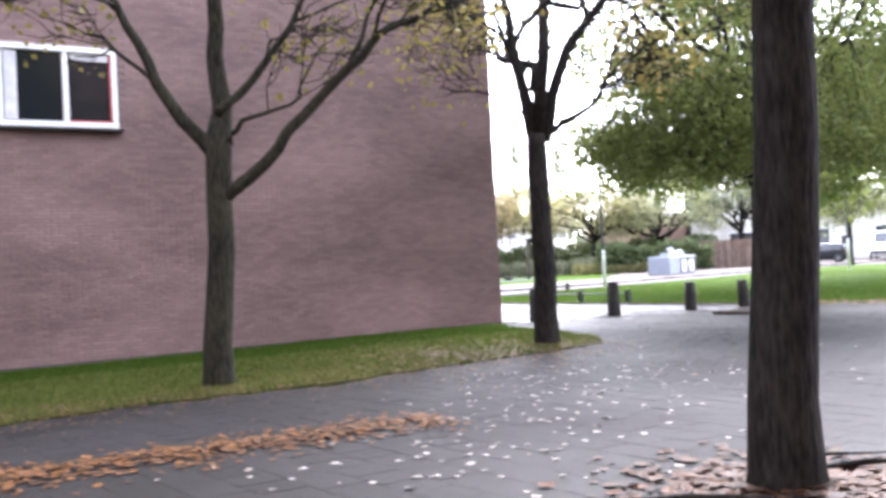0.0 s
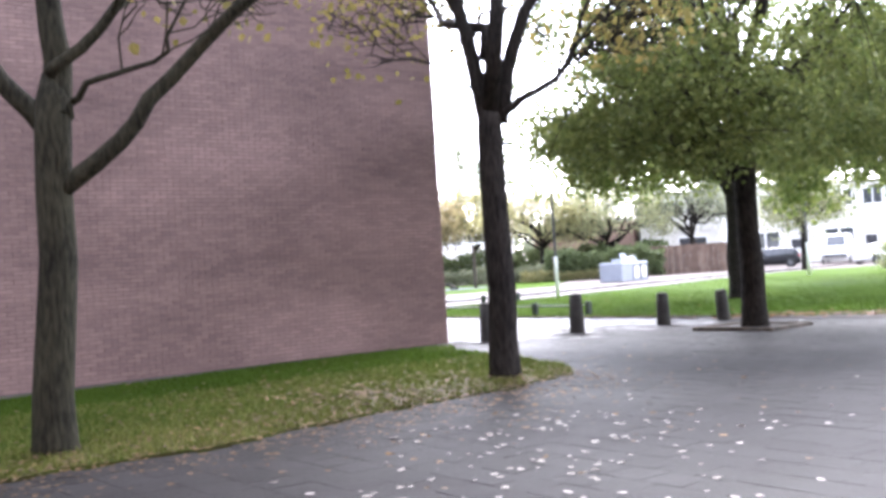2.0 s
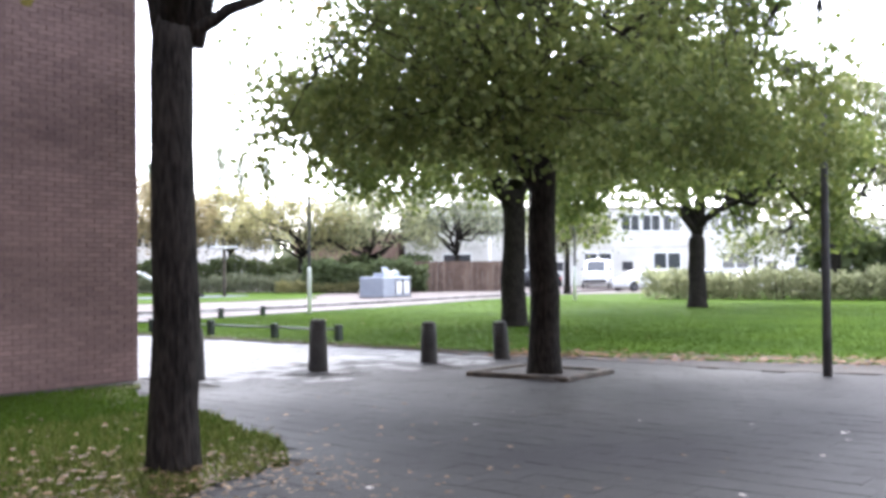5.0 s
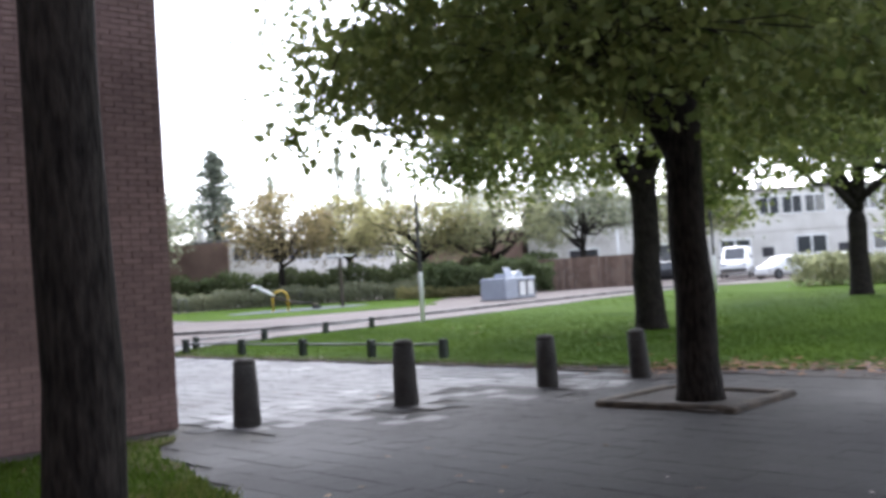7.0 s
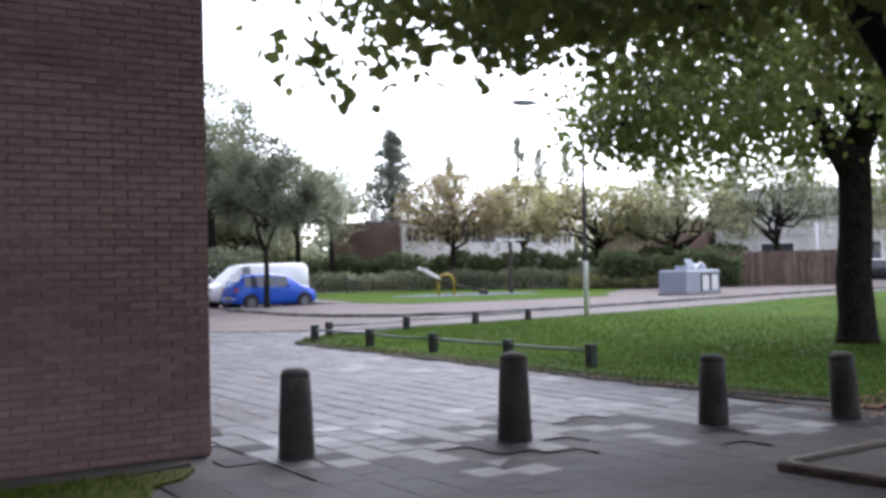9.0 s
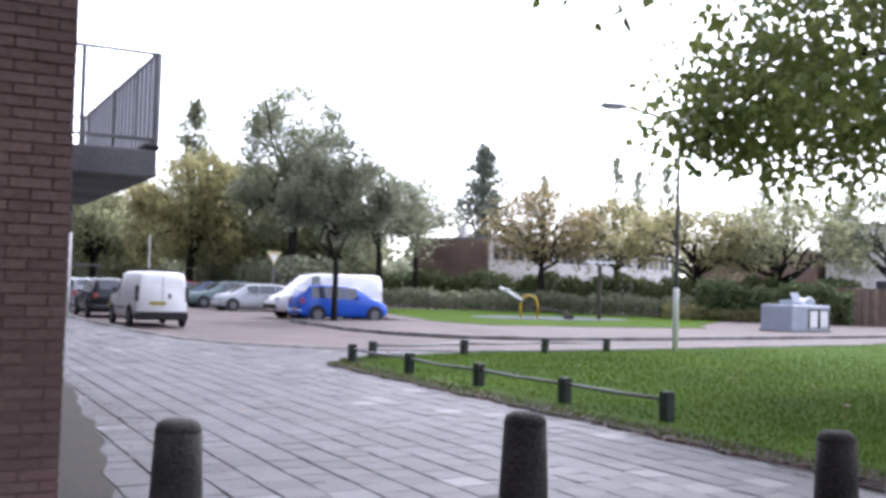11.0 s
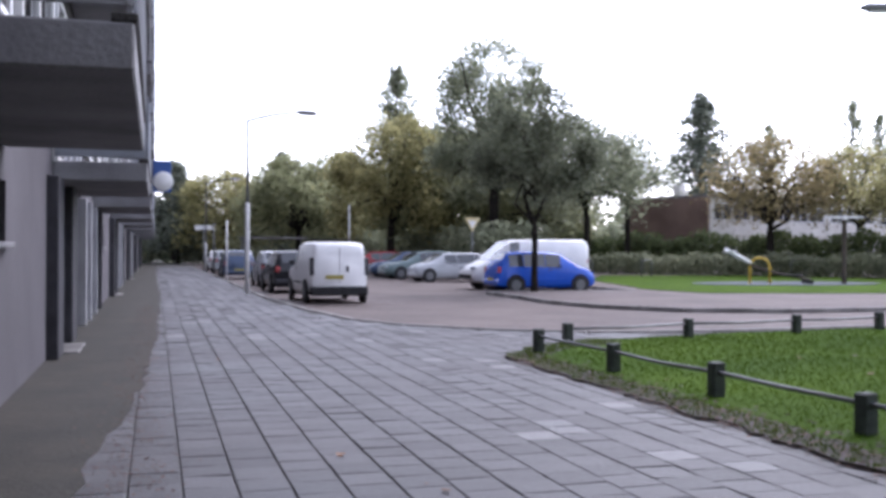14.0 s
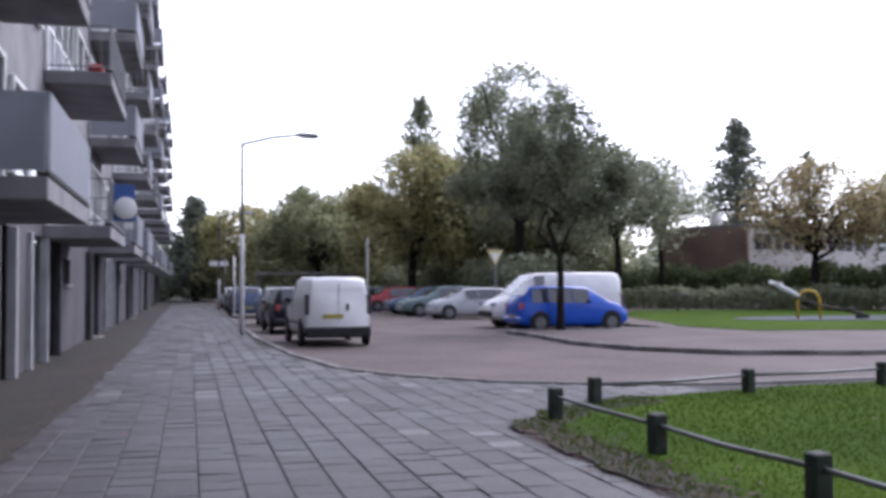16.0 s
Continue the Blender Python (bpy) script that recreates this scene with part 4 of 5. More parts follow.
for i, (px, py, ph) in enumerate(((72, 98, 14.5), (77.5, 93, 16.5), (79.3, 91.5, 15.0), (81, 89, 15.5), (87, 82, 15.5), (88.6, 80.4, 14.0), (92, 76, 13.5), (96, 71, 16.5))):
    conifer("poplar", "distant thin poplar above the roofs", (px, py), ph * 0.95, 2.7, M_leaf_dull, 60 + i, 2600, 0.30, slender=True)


def leafy_mass(name, label, pts, width, height, leaf, n, size, seed, category="hedge"):
    """A hedge or shrub bed along a line: stems inside, a thick uneven coat of leaves outside."""
    t = tagged(new(name), label, category)
    t.location = (pts[0][0], pts[0][1], 0)
    nr = np.random.default_rng(seed)
    seg = [math.hypot(b[0] - a[0], b[1] - a[1]) for a, b in zip(pts, pts[1:])]
    total = sum(seg)
    s = nr.uniform(0, total, n)
    xs, ys = np.empty(n), np.empty(n)
    for i, v in enumerate(s):
        k = 0
        while v > seg[k] and k < len(seg) - 1:
            v -= seg[k]
            k += 1
        (ax, ay), (bx, by) = pts[k], pts[k + 1]
        u = v / seg[k]
        off = width / 2 * nr.uniform(-1, 1)
        xs[i] = ax + (bx - ax) * u - (by - ay) / seg[k] * off
        ys[i] = ay + (by - ay) * u + (bx - ax) / seg[k] * off
    hgt = height * (0.90 + 0.09 * np.sin(s * 1.3) + 0.06 * np.sin(s * 3.7 + 1))
    z = hgt * nr.uniform(0.02, 1.0, n) ** 0.7
    p = np.stack([xs - pts[0][0], ys - pts[0][1], z], 1)
    c = new("foliage", leaves_mesh("foliage", p, size, seed + 1, False))
    c.data.materials.append(leaf)
    c.parent = t
    st = Geo()
    for i in range(int(total / 0.8)):
        j = nr.integers(0, n)
        st.tube([(p[j][0], p[j][1], -0.1), (p[j][0] + 0.1, p[j][1] + 0.1, height * 0.8)], [0.03, 0.01], 5)
    tagged(st.make("stem", M_bark, t), kind="stuff")
    tagged(c, kind="stuff")
    return t


leafy_mass("hedge", "dark clipped hedge behind the play area", [(40, 84), (46, 78), (52, 70), (58, 62), (61.5, 55), (63, 51)], 2.2, 2.7, M_hedge, 22000, 0.28, 71)
leafy_mass("hedge", "tall dark hedge beside the container", [(54.0, 54.5), (58.5, 50.0), (60.0, 48.6)], 1.8, 2.3, M_hedge, 6000, 0.25, 72)
# far beds share the leaf colours with haze mixed in
leafy_mass("shrubs", "mixed green shrubs in front of the hedge", [(40, 76), (48, 69), (54, 60), (57, 53)], 2.4, 1.35, M_leaf_dull, 11000, 0.23, 73, "shrub")
leafy_mass("shrubs", "yellow-green low shrubs by the container", [(52.5, 55.5), (56.5, 51.2)], 1.6, 0.8, M_leaf_yellow, 2200, 0.2, 74, "shrub")
leafy_mass("shrubs", "low olive shrub bed on the lawn", [(50.5, 26.8), (51.5, 22.0), (52, 17), (54, 12.5)], 3.0, 1.4, M_leaf_far, 9000, 0.22, 75, "shrub")
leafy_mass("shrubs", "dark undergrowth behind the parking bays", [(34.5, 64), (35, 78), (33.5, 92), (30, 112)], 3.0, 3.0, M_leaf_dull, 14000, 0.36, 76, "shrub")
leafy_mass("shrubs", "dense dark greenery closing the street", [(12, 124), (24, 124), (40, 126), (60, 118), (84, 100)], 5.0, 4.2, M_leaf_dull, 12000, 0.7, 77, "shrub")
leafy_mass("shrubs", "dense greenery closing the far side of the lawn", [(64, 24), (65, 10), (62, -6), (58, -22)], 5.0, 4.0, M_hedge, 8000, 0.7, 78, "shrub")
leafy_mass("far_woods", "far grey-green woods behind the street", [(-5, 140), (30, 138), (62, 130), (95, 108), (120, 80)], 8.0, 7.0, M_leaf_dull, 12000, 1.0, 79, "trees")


# ---- bollards, low fence, tree edging ----
def bollard(at, h, r0, r1, label, tilt=(0, 0)):
    rings = [(-0.1, r0), (0.02, r0 * 1.03), (0.10, r0), (h * 0.55, (r0 + r1) / 2), (h - 0.06, r1), (h - 0.02, r1 * 0.9), (h, r1 * 0.62), (h + 0.006, 0.01)]
    ob = thing("bollard", (at[0], at[1], 0), label, "bollard", "row of bollards")
    ob.matrix_world = pose(at[0], at[1], 0, tilt[0], tilt[1], 20)
    Geo().lathe((0, 0, 0), rings[:5], 18).make("shaft", M_concrete_dark, ob, smooth=True)
    Geo().lathe((0, 0, 0), [(h - 0.062, r1 * 1.0), (h - 0.058, r1 * 1.015), *rings[5:]], 18).make("cap", M_concrete_dark, ob, "worn rounded concrete top", smooth=True)
    return ob


bollard((15.0, 14.97), 0.71, 0.145, 0.12, "weathered dark concrete bollard beside the brick wall")
bollard((16.82, 14.47), 0.75, 0.145, 0.12, "weathered dark concrete bollard with a worn top")
bollard((18.73, 13.96), 0.64, 0.135, 0.115, "weathered dark concrete bollard near the earth bed")
bollard((19.9, 13.39), 0.62, 0.13, 0.115, "leaning weathered concrete bollard near the tree", (-2, -5))


def low_fence(posts, h, label):
    """Short square posts joined by one thin pipe rail."""
    f = thing("low_fence", (posts[0][0], posts[0][1], 0), label, "fence")
    x0, y0 = posts[0]
    a = math.degrees(math.atan2(posts[-1][1] - y0, posts[-1][0] - x0))
    for i, (x, y) in enumerate(posts):
        t = random.uniform(-0.02, 0.02)
        Geo().box((x - x0, y - y0, h / 2 - 0.06), (0.135, 0.135, h + 0.12 + t), a, 0.014).make("post", M_post, f)
    for (xa, ya), (xb, yb) in zip(posts, posts[1:]):
        Geo().tube([(xa - x0, ya - y0, h - 0.09), ((xa + xb) / 2 - x0, (ya + yb) / 2 - y0, h - 0.10 + random.uniform(-0.012, 0.004)), (xb - x0, yb - y0, h - 0.09)], [0.021] * 3, 8).make("rail", M_steel, f, smooth=True)
    return f


low_fence([(20.97, 26.83), (21.02, 24.54), (21.12, 22.44), (21.16, 20.32), (21.28, 18.5)], 0.35, "low black-green posts with a steel pipe rail beside the lawn")
low_fence([(21.9, 28.0), (24.3, 28.6), (26.6, 28.95), (28.6, 29.3)], 0.34, "low dark posts with a sagging dark rail by the road")
e = thing("tree_edging", (18.2, 11.55, 0), "dark wet timber edging round the tree", "edging")
for c, s, a in (((-0.62, -0.05, 0.015), (0.13, 1.5, 0.10), 6), ((0.0, -0.78, 0.015), (1.35, 0.13, 0.10), 3), ((0.68, -0.02, 0.01), (0.12, 1.45, 0.09), -2), ((0.03, 0.74, 0.01), (1.3, 0.12, 0.09), 2)):
    Geo().box(c, s, a, 0.02).make("beam", M_timber, e)
tagged(Geo().prism(wavy([(17.5, 10.85), (18.8, 10.85), (18.85, 12.2), (17.55, 12.25)], 0.03, 0.2, 8), -0.02, 0.022).make("tree_pit", M_dirt), "dark earth inside the timber edging", "earth", kind="structure")


# ---- lamps, signs ----
def street_lamp(at, h, arm, away, label, sleeve=1.5, r=0.055):
    t = thing("street_lamp", (at[0], at[1], 0), label, "street lamp")
    Geo().tube([(0, 0, -0.1), (0, 0, 1.6), (0, 0, h * 0.6), (0, 0, h - 0.25)], [r * 1.15, r, r * 0.9, r * 0.8], 10).make("pole", M_lamp, t, smooth=True)
    if sleeve:
        Geo().lathe((0, 0, 0), [(-0.05, r * 1.35), (sleeve - 0.05, r * 1.32), (sleeve, r * 1.1)], 12).make("base_sleeve", M_white, t, smooth=True)
    ux, uy = away
    Geo().tube([(0, 0, h - 0.34), (ux * 0.04, uy * 0.04, h - 0.27), (ux * arm * 0.55, uy * arm * 0.55, h - 0.02), (ux * arm, uy * arm, h + 0.10)], [r * 0.8, r * 0.78, r * 0.75, r * 0.7], 8).make("arm", M_lamp, t, smooth=True)
    hd = Geo().tube([(ux * (arm - 0.05), uy * (arm - 0.05), h + 0.10), (ux * (arm + 0.15), uy * (arm + 0.15), h + 0.11), (ux * (arm + 0.6), uy * (arm + 0.6), h + 0.10), (ux * (arm + 0.75), uy * (arm + 0.75), h + 0.09)],
                   [0.04, 0.085, 0.085, 0.03], 10).make("lamp_head", M_concrete, t, smooth=True)
    Geo().box((ux * (arm + 0.38), uy * (arm + 0.38), h + 0.025), (0.42, 0.13, 0.04), math.degrees(math.atan2(uy, ux)), 0.02).make("lens", M_white, hd)
    return t


street_lamp((30.95, 29.57), 6.0, 1.5, (-0.98, 0.2), "slender grey street lamp at the edge of the lawn", 1.6)
street_lamp((18.75, 47.6), 6.0, 1.7, (0.98, 0.2), "grey street lamp at the kerb beside parked cars", 3.0)
street_lamp((19.1, 84.0), 6.2, 1.7, (0.98, 0.2), "grey street lamp further along the kerb", 1.9)
street_lamp((20.1, 8.25), 4.1, 0.35, (0.6, 0.8), "slim grey lamp post beside the earth bed", 0)
street_lamp((47.5, 29.0), 6.4, 1.5, (-0.5, 0.86), "slender grey street lamp near the far road", 1.6)


def pole(at, h, r, m, label, name="signpost", category="post"):
    t = thing(name, (at[0], at[1], 0), label, category)
    Geo().tube([(0, 0, -0.1), (0, 0, h)], [r, r * 0.9], 10).make("pole", m, t, smooth=True)
    return t


t = pole((31.4, 63.0), 2.5, 0.035, M_steel, "give-way sign on a thin steel post", "traffic_sign", "sign")
tri = [(-0.42, 0.38), (0.0, -0.36), (0.42, 0.38)]
g = Geo()
for s, d in ((1.0, 0.0),):
    g.add([(x, -0.04, 2.75 + z) for x, z in tri] + [(x, -0.02, 2.75 + z) for x, z in tri], [(0, 1, 2), (5, 4, 3), (0, 3, 4, 1), (1, 4, 5, 2), (2, 5, 3, 0)])
plate = g.make("sign_plate", M_sign, t, "yellowish inverted triangle plate")
Geo().add([(x * 0.55, -0.044, 2.76 + z * 0.55) for x, z in tri], [(0, 1, 2)]).make("sign_face", M_white, plate)
pole((28.0, 79.0), 4.4, 0.06, M_white, "white post among parked cars")
pole((19.3, 66.0), 2.9, 0.045, M_white, "thin white post at the kerb")
pole((19.2, 76.0), 3.1, 0.04, M_steel, "thin steel post at the kerb")
t = pole((19.3, 92.0), 3.2, 0.05, M_steel, "steel post with white sign board", "signboard", "sign")
Geo().box((0.0, 0, 3.1), (1.3, 0.06, 0.35), 0, 0.01).make("board", M_white, t)


# ---- vehicles ----
def vehicle(name, label, at, heading, L, W, H, stations, material, wheel_r, axles, side_from, side_to, panel_from=None, shield=None, rear_glass=None, category="car", rack=False, dark_low=False):
    """A vehicle from cross-sections: (place along the length, underside, belt, top, roof width share)."""
    t = thing(name, (at[0], at[1], at[2]), label, category, "parked vehicles", heading)
    rings = []
    for sx, zb, belt, top, rw in stations:
        x, w = sx * L, W / 2
        nar = 1.0 - 0.10 * max(0, abs(sx) - 0.40) / 0.10
        w *= nar
        rings.append([(x, 0, zb * H), (x, w * 0.88, zb * H), (x, w * 0.97, zb * H + 0.10), (x, w, (zb + belt) / 2 * H), (x, w * 0.965, belt * H),
                      (x, w * rw, top * H - 0.07), (x, w * rw * 0.86, top * H - 0.015), (x, 0, top * H)])
    g = Geo()
    n = len(rings[0])
    ring_full = [[*r, *[(x, -y, z) for x, y, z in r[-2:0:-1]]] for r in rings]
    m = len(ring_full[0])
    for r in ring_full:
        g.v.extend(r)
    for i in range(len(rings) - 1):
        for k in range(m):
            a, b = i * m + k, i * m + (k + 1) % m
            g.f.append((a, b, b + m, a + m))
    g.f.append(tuple(range(m)))
    g.f.append(tuple(range((len(rings) - 1) * m, len(rings) * m))[::-1])
    me = g.mesh("body", True)
    bm = bmesh.new()
    bm.from_mesh(me)
    bmesh.ops.recalc_face_normals(bm, faces=bm.faces)
    bm.to_mesh(me)
    bm.free()
    body = new("body", me)
    me.materials.append(material)
    body.parent = t

    def glass(quad, nm):
        p = [Vector(q) for q in quad]
        c = sum(p, Vector()) / 4
        nor = (p[1] - p[0]).cross(p[3] - p[0]).normalized()
        if nor.dot(c - Vector((0, 0, H * 0.45))) < 0:
            nor = -nor
        v = [c + (q - c) * 0.96 + nor * 0.012 for q in p] + [c + (q - c) * 0.96 - nor * 0.01 for q in p]
        Geo().add(v, [(0, 1, 2, 3), (4, 5, 6, 7), (0, 4, 5, 1), (1, 5, 6, 2), (2, 6, 7, 3), (3, 7, 4, 0)]).make(nm, M_car_glass, t)

    idx = [i for i in range(len(stations) - 1) if stations[i][0] >= side_from - 1e-6 and stations[i + 1][0] <= side_to + 1e-6]
    for s in (1, -1):
        for i in idx:
            q = [rings[i][4], rings[i + 1][4], rings[i + 1][5], rings[i][5]]
            glass([(x, s * y, z) for x, y, z in q], "side_window")
    for pair, nm in ((shield, "windscreen"), (rear_glass, "rear_window")):
        if pair:
            a, b = rings[pair[0]][6], rings[pair[1]][6]
            glass([(a[0], a[1], a[2]), (a[0], -a[1], a[2]), (b[0], -b[1], b[2]), (b[0], b[1], b[2])], nm)
    for ax in axles:
        for s in (1, -1):
            y = s * (W / 2 - 0.085)
            Geo().tube([(ax * L, s * (W / 2 - 0.02), wheel_r + 0.02), (ax * L, s * (W / 2 + 0.006), wheel_r + 0.02)], [wheel_r * 1.22, wheel_r * 1.2], 22).make("wheel_arch", M_rubber, t, smooth=False)
            ty = Geo().tube([(ax * L, y - s * 0.02, wheel_r), (ax * L, y + s * 0.02, wheel_r), (ax * L, y + s * 0.09, wheel_r), (ax * L, y + s * 0.105, wheel_r)], [wheel_r * 0.96, wheel_r, wheel_r, wheel_r * 0.9], 22).make("wheel", M_rubber, t, smooth=False)
            rim = Geo().tube([(ax * L, y + s * 0.10, wheel_r), (ax * L, y + s * 0.112, wheel_r)], [wheel_r * 0.66, wheel_r * 0.60], 18)
            for k in range(5):
                a = math.tau * k / 5
                rim.box((ax * L + math.cos(a) * wheel_r * 0.32, y + s * 0.116, wheel_r + math.sin(a) * wheel_r * 0.32), (0.06, 0.012, 0.06))
            rim.make("rim", M_steel, ty)
    f, r = L / 2, -L / 2
    low = M_rubber if dark_low else material
    Geo().box((f - 0.04, 0, 0.26 * H), (0.16, W * 0.86, 0.20), 0, 0.05).make("front_bumper", low, t)
    Geo().box((r + 0.05, 0, (0.205 if rack else 0.27) * H), (0.2, W * 0.95, 0.27 if rack else 0.20), 0, 0.05).make("rear_bumper", low, t)
    for s in (1, -1):
        Geo().box((f - 0.12, s * W * 0.34, 0.43 * H), (0.22, W * 0.2, 0.13), -s * 18, 0.04).make("headlight", M_frost, t)
        Geo().box((side_to * L - 0.05, s * (W / 2 + 0.06), 0.66 * H), (0.1, 0.16, 0.11), 0, 0.03).make("mirror", low, t)
        for hx in (0.02,):
            Geo().box((hx * L, s * (W / 2 + 0.004), 0.56 * H), (0.16, 0.03, 0.03), 0, 0.01).make("door_handle", M_rubber, t)
        Geo().box((0.0, s * (W / 2 - 0.005), 0.33 * H), (L * 0.36, 0.02, 0.05), 0, 0.008).make("side_moulding", M_rubber if dark_low else material, t)
    if rack:
        for x in (-0.42, -0.2, 0.0):
            Geo().box((x * L, 0, H + 0.06), (0.04, W * 0.72, 0.03), 0, 0.006).make("roof_bar", M_rubber, t)
        for s in (1, -1):
            Geo().box((r + 0.035, s * W * 0.445, 0.60 * H), (0.10, 0.13, 0.52), 0, 0.03).make("tail_light", M_dark_door, t)
        Geo().box((r - 0.002, W * 0.08, 0.43 * H), (0.03, 0.52, 0.115), 0, 0.004).make("number_plate", M_plate, t)
        Geo().box((r - 0.002, -W * 0.13, 0.56 * H), (0.035, 0.075, 0.17), 0, 0.01).make("door_handle", M_rubber, t)
        Geo().box((r - 0.001, 0, 0.62 * H), (0.012, 0.012, 1.0)).make("door_seam", M_rubber, t)
    else:
        for s in (1, -1):
            Geo().box((r + 0.06, s * W * 0.40, 0.55 * H), (0.12, 0.16, 0.24), 0, 0.03).make("tail_light", M_red, t)
        Geo().box((r - 0.03, 0, 0.33 * H), (0.03, 0.5, 0.11), 0, 0.004).make("number_plate", M_plate, t)
    return t


HATCH = [(-0.50, 0.24, 0.48, 0.56, 0.80), (-0.485, 0.17, 0.58, 0.66, 0.84), (-0.455, 0.15, 0.62, 0.80, 0.82), (-0.40, 0.14, 0.63, 0.965, 0.78), (-0.25, 0.13, 0.63, 1.0, 0.78), (-0.02, 0.13, 0.62, 1.0, 0.78),
         (0.14, 0.13, 0.61, 0.965, 0.77), (0.34, 0.13, 0.60, 0.665, 0.82), (0.43, 0.14, 0.56, 0.605, 0.84), (0.48, 0.16, 0.48, 0.53, 0.84), (0.50, 0.22, 0.38, 0.44, 0.82)]
SMALL_VAN = [(-0.50, 0.24, 0.55, 0.82, 0.88), (-0.49, 0.18, 0.60, 0.93, 0.87), (-0.465, 0.16, 0.62, 0.985, 0.85), (-0.25, 0.14, 0.62, 1.0, 0.84), (-0.02, 0.14, 0.61, 1.0, 0.83), (0.10, 0.14, 0.60, 0.98, 0.82),
             (0.17, 0.14, 0.59, 0.93, 0.80), (0.33, 0.14, 0.56, 0.60, 0.84), (0.43, 0.15, 0.50, 0.53, 0.84), (0.485, 0.18, 0.42, 0.46, 0.82), (0.50, 0.24, 0.36, 0.40, 0.8)]
BIG_VAN = [(-0.50, 0.22, 0.55, 0.90, 0.90), (-0.485, 0.17, 0.60, 0.97, 0.89), (-0.45, 0.15, 0.60, 1.0, 0.88), (-0.2, 0.14, 0.60, 1.0, 0.87), (0.10, 0.14, 0.59, 0.99, 0.86), (0.18, 0.14, 0.57, 0.96, 0.84),
           (0.36, 0.14, 0.52, 0.58, 0.84), (0.45, 0.15, 0.46, 0.49, 0.84), (0.49, 0.18, 0.38, 0.42, 0.82), (0.50, 0.22, 0.33, 0.37, 0.8)]
WAGON = [(-0.50, 0.24, 0.50, 0.58, 0.82), (-0.485, 0.18, 0.60, 0.72, 0.83), (-0.43, 0.15, 0.63, 0.96, 0.79), (-0.20, 0.14, 0.63, 1.0, 0.78), (0.0, 0.14, 0.62, 0.995, 0.78), (0.08, 0.14, 0.61, 0.95, 0.77), (0.24, 0.14, 0.60, 0.66, 0.82),
         (0.40, 0.14, 0.55, 0.59, 0.84), (0.475, 0.17, 0.47, 0.51, 0.84), (0.50, 0.22, 0.38, 0.43, 0.82)]
P_blue, P_white = paint("bright_blue_car_paint", (0.02, 0.10, 0.55), 0.25), paint("white_car_paint", (0.84, 0.84, 0.84), 0.3)
P_silver, P_dark = paint("silver_car_paint", (0.42, 0.44, 0.46), 0.28), paint("black_car_paint", (0.02, 0.02, 0.024), 0.25)
P_red, P_green, P_navy = paint("red_car_paint", (0.40, 0.04, 0.05), 0.28), paint("grey_green_car_paint", (0.12, 0.17, 0.17), 0.28), paint("slate_blue_car_paint", (0.06, 0.09, 0.16), 0.28)


def hatch(label, at, heading, p, L=3.8, W=1.62, H=1.48):
    return vehicle("car", label, at, heading, L, W, H, HATCH, p, 0.30, (-0.33, 0.34), -0.40, 0.14, shield=(6, 7), rear_glass=(2, 3))


def wagon(label, at, heading, p, L=4.4, W=1.74, H=1.46):
    return vehicle("car", label, at, heading, L, W, H, WAGON, p, 0.31, (-0.30, 0.32), -0.43, 0.08, shield=(5, 6), rear_glass=(1, 2))


RZ = -0.09
vehicle("small_van", "small white delivery van with black roof bars, rear doors closed", (20.8, 44.1, RZ), 92, 3.95, 1.76, 1.77, SMALL_VAN, P_white, 0.31, (-0.32, 0.31), 0.10, 0.17, shield=(6, 7), category="van", rack=True, dark_low=True)
wagon("black parked hatchback in front of the white van", (20.6, 51.2, RZ), 91, P_dark, 4.1, 1.72, 1.5)
hatch("silver parked car at the kerb", (20.7, 57.2, RZ), 90, P_silver)
hatch("slate blue parked hatchback at the kerb", (19.98, 68.5, RZ), 90, P_navy, 3.9, 1.68, 1.5)
wagon("silver parked car far along the kerb", (20.3, 82.0, RZ), 90, P_silver)
wagon("white parked car far along the kerb", (20.3, 90.0, RZ), 90, P_white)
hatch("bright blue parked hatchback behind a young tree", (29.45, 48.6, RZ), 3, P_blue, 3.8, 1.62, 1.5)
vehicle("van", "white parked van with its nose to the road", (30.0, 51.7, RZ), 180, 4.9, 1.9, 1.98, BIG_VAN, P_white, 0.33, (-0.32, 0.32), 0.10, 0.18, shield=(5, 6), category="van", dark_low=True)
hatch("silver parked hatchback in the bays", (29.8, 61.5, RZ), 184, P_silver, 4.0, 1.68, 1.42)
wagon("grey-green parked estate car in the bays", (29.6, 66.2, RZ), 183, P_green, 4.5, 1.76, 1.5)
wagon("dark grey parked car in the bays", (29.6, 70.0, RZ), 181, P_navy, 4.3, 1.74, 1.45)
hatch("red parked hatchback in the bays", (29.5, 77.5, RZ), 182, P_red, 3.9, 1.66, 1.45)
hatch("black parked hatchback in the bays", (29.6, 83.0, RZ), 180, P_dark, 3.9, 1.66, 1.45)
wagon("dark parked estate car in the bays", (29.7, 88.0, RZ), 180, P_green, 4.4, 1.74, 1.45)
vehicle("van", "white parked van on the far road", (73.2, 42.8, 0), 205, 4.9, 1.95, 2.2, BIG_VAN, P_white, 0.33, (-0.32, 0.32), 0.10, 0.18, shield=(5, 6), category="van", dark_low=True)
hatch("white parked car on the far road", (70.2, 37.6, RZ), 160, P_white, 4.0, 1.68, 1.45)
hatch("silver parked car on the far road", (71.0, 34.0, RZ), 165, P_silver, 4.0, 1.68, 1.45)
wagon("white parked car beyond the shrubs", (71.5, 30.0, RZ), 160, P_white)
hatch("dark parked car beside the garden fence", (68.0, 45.0, 0), 120, P_dark, 3.9, 1.66, 1.45)
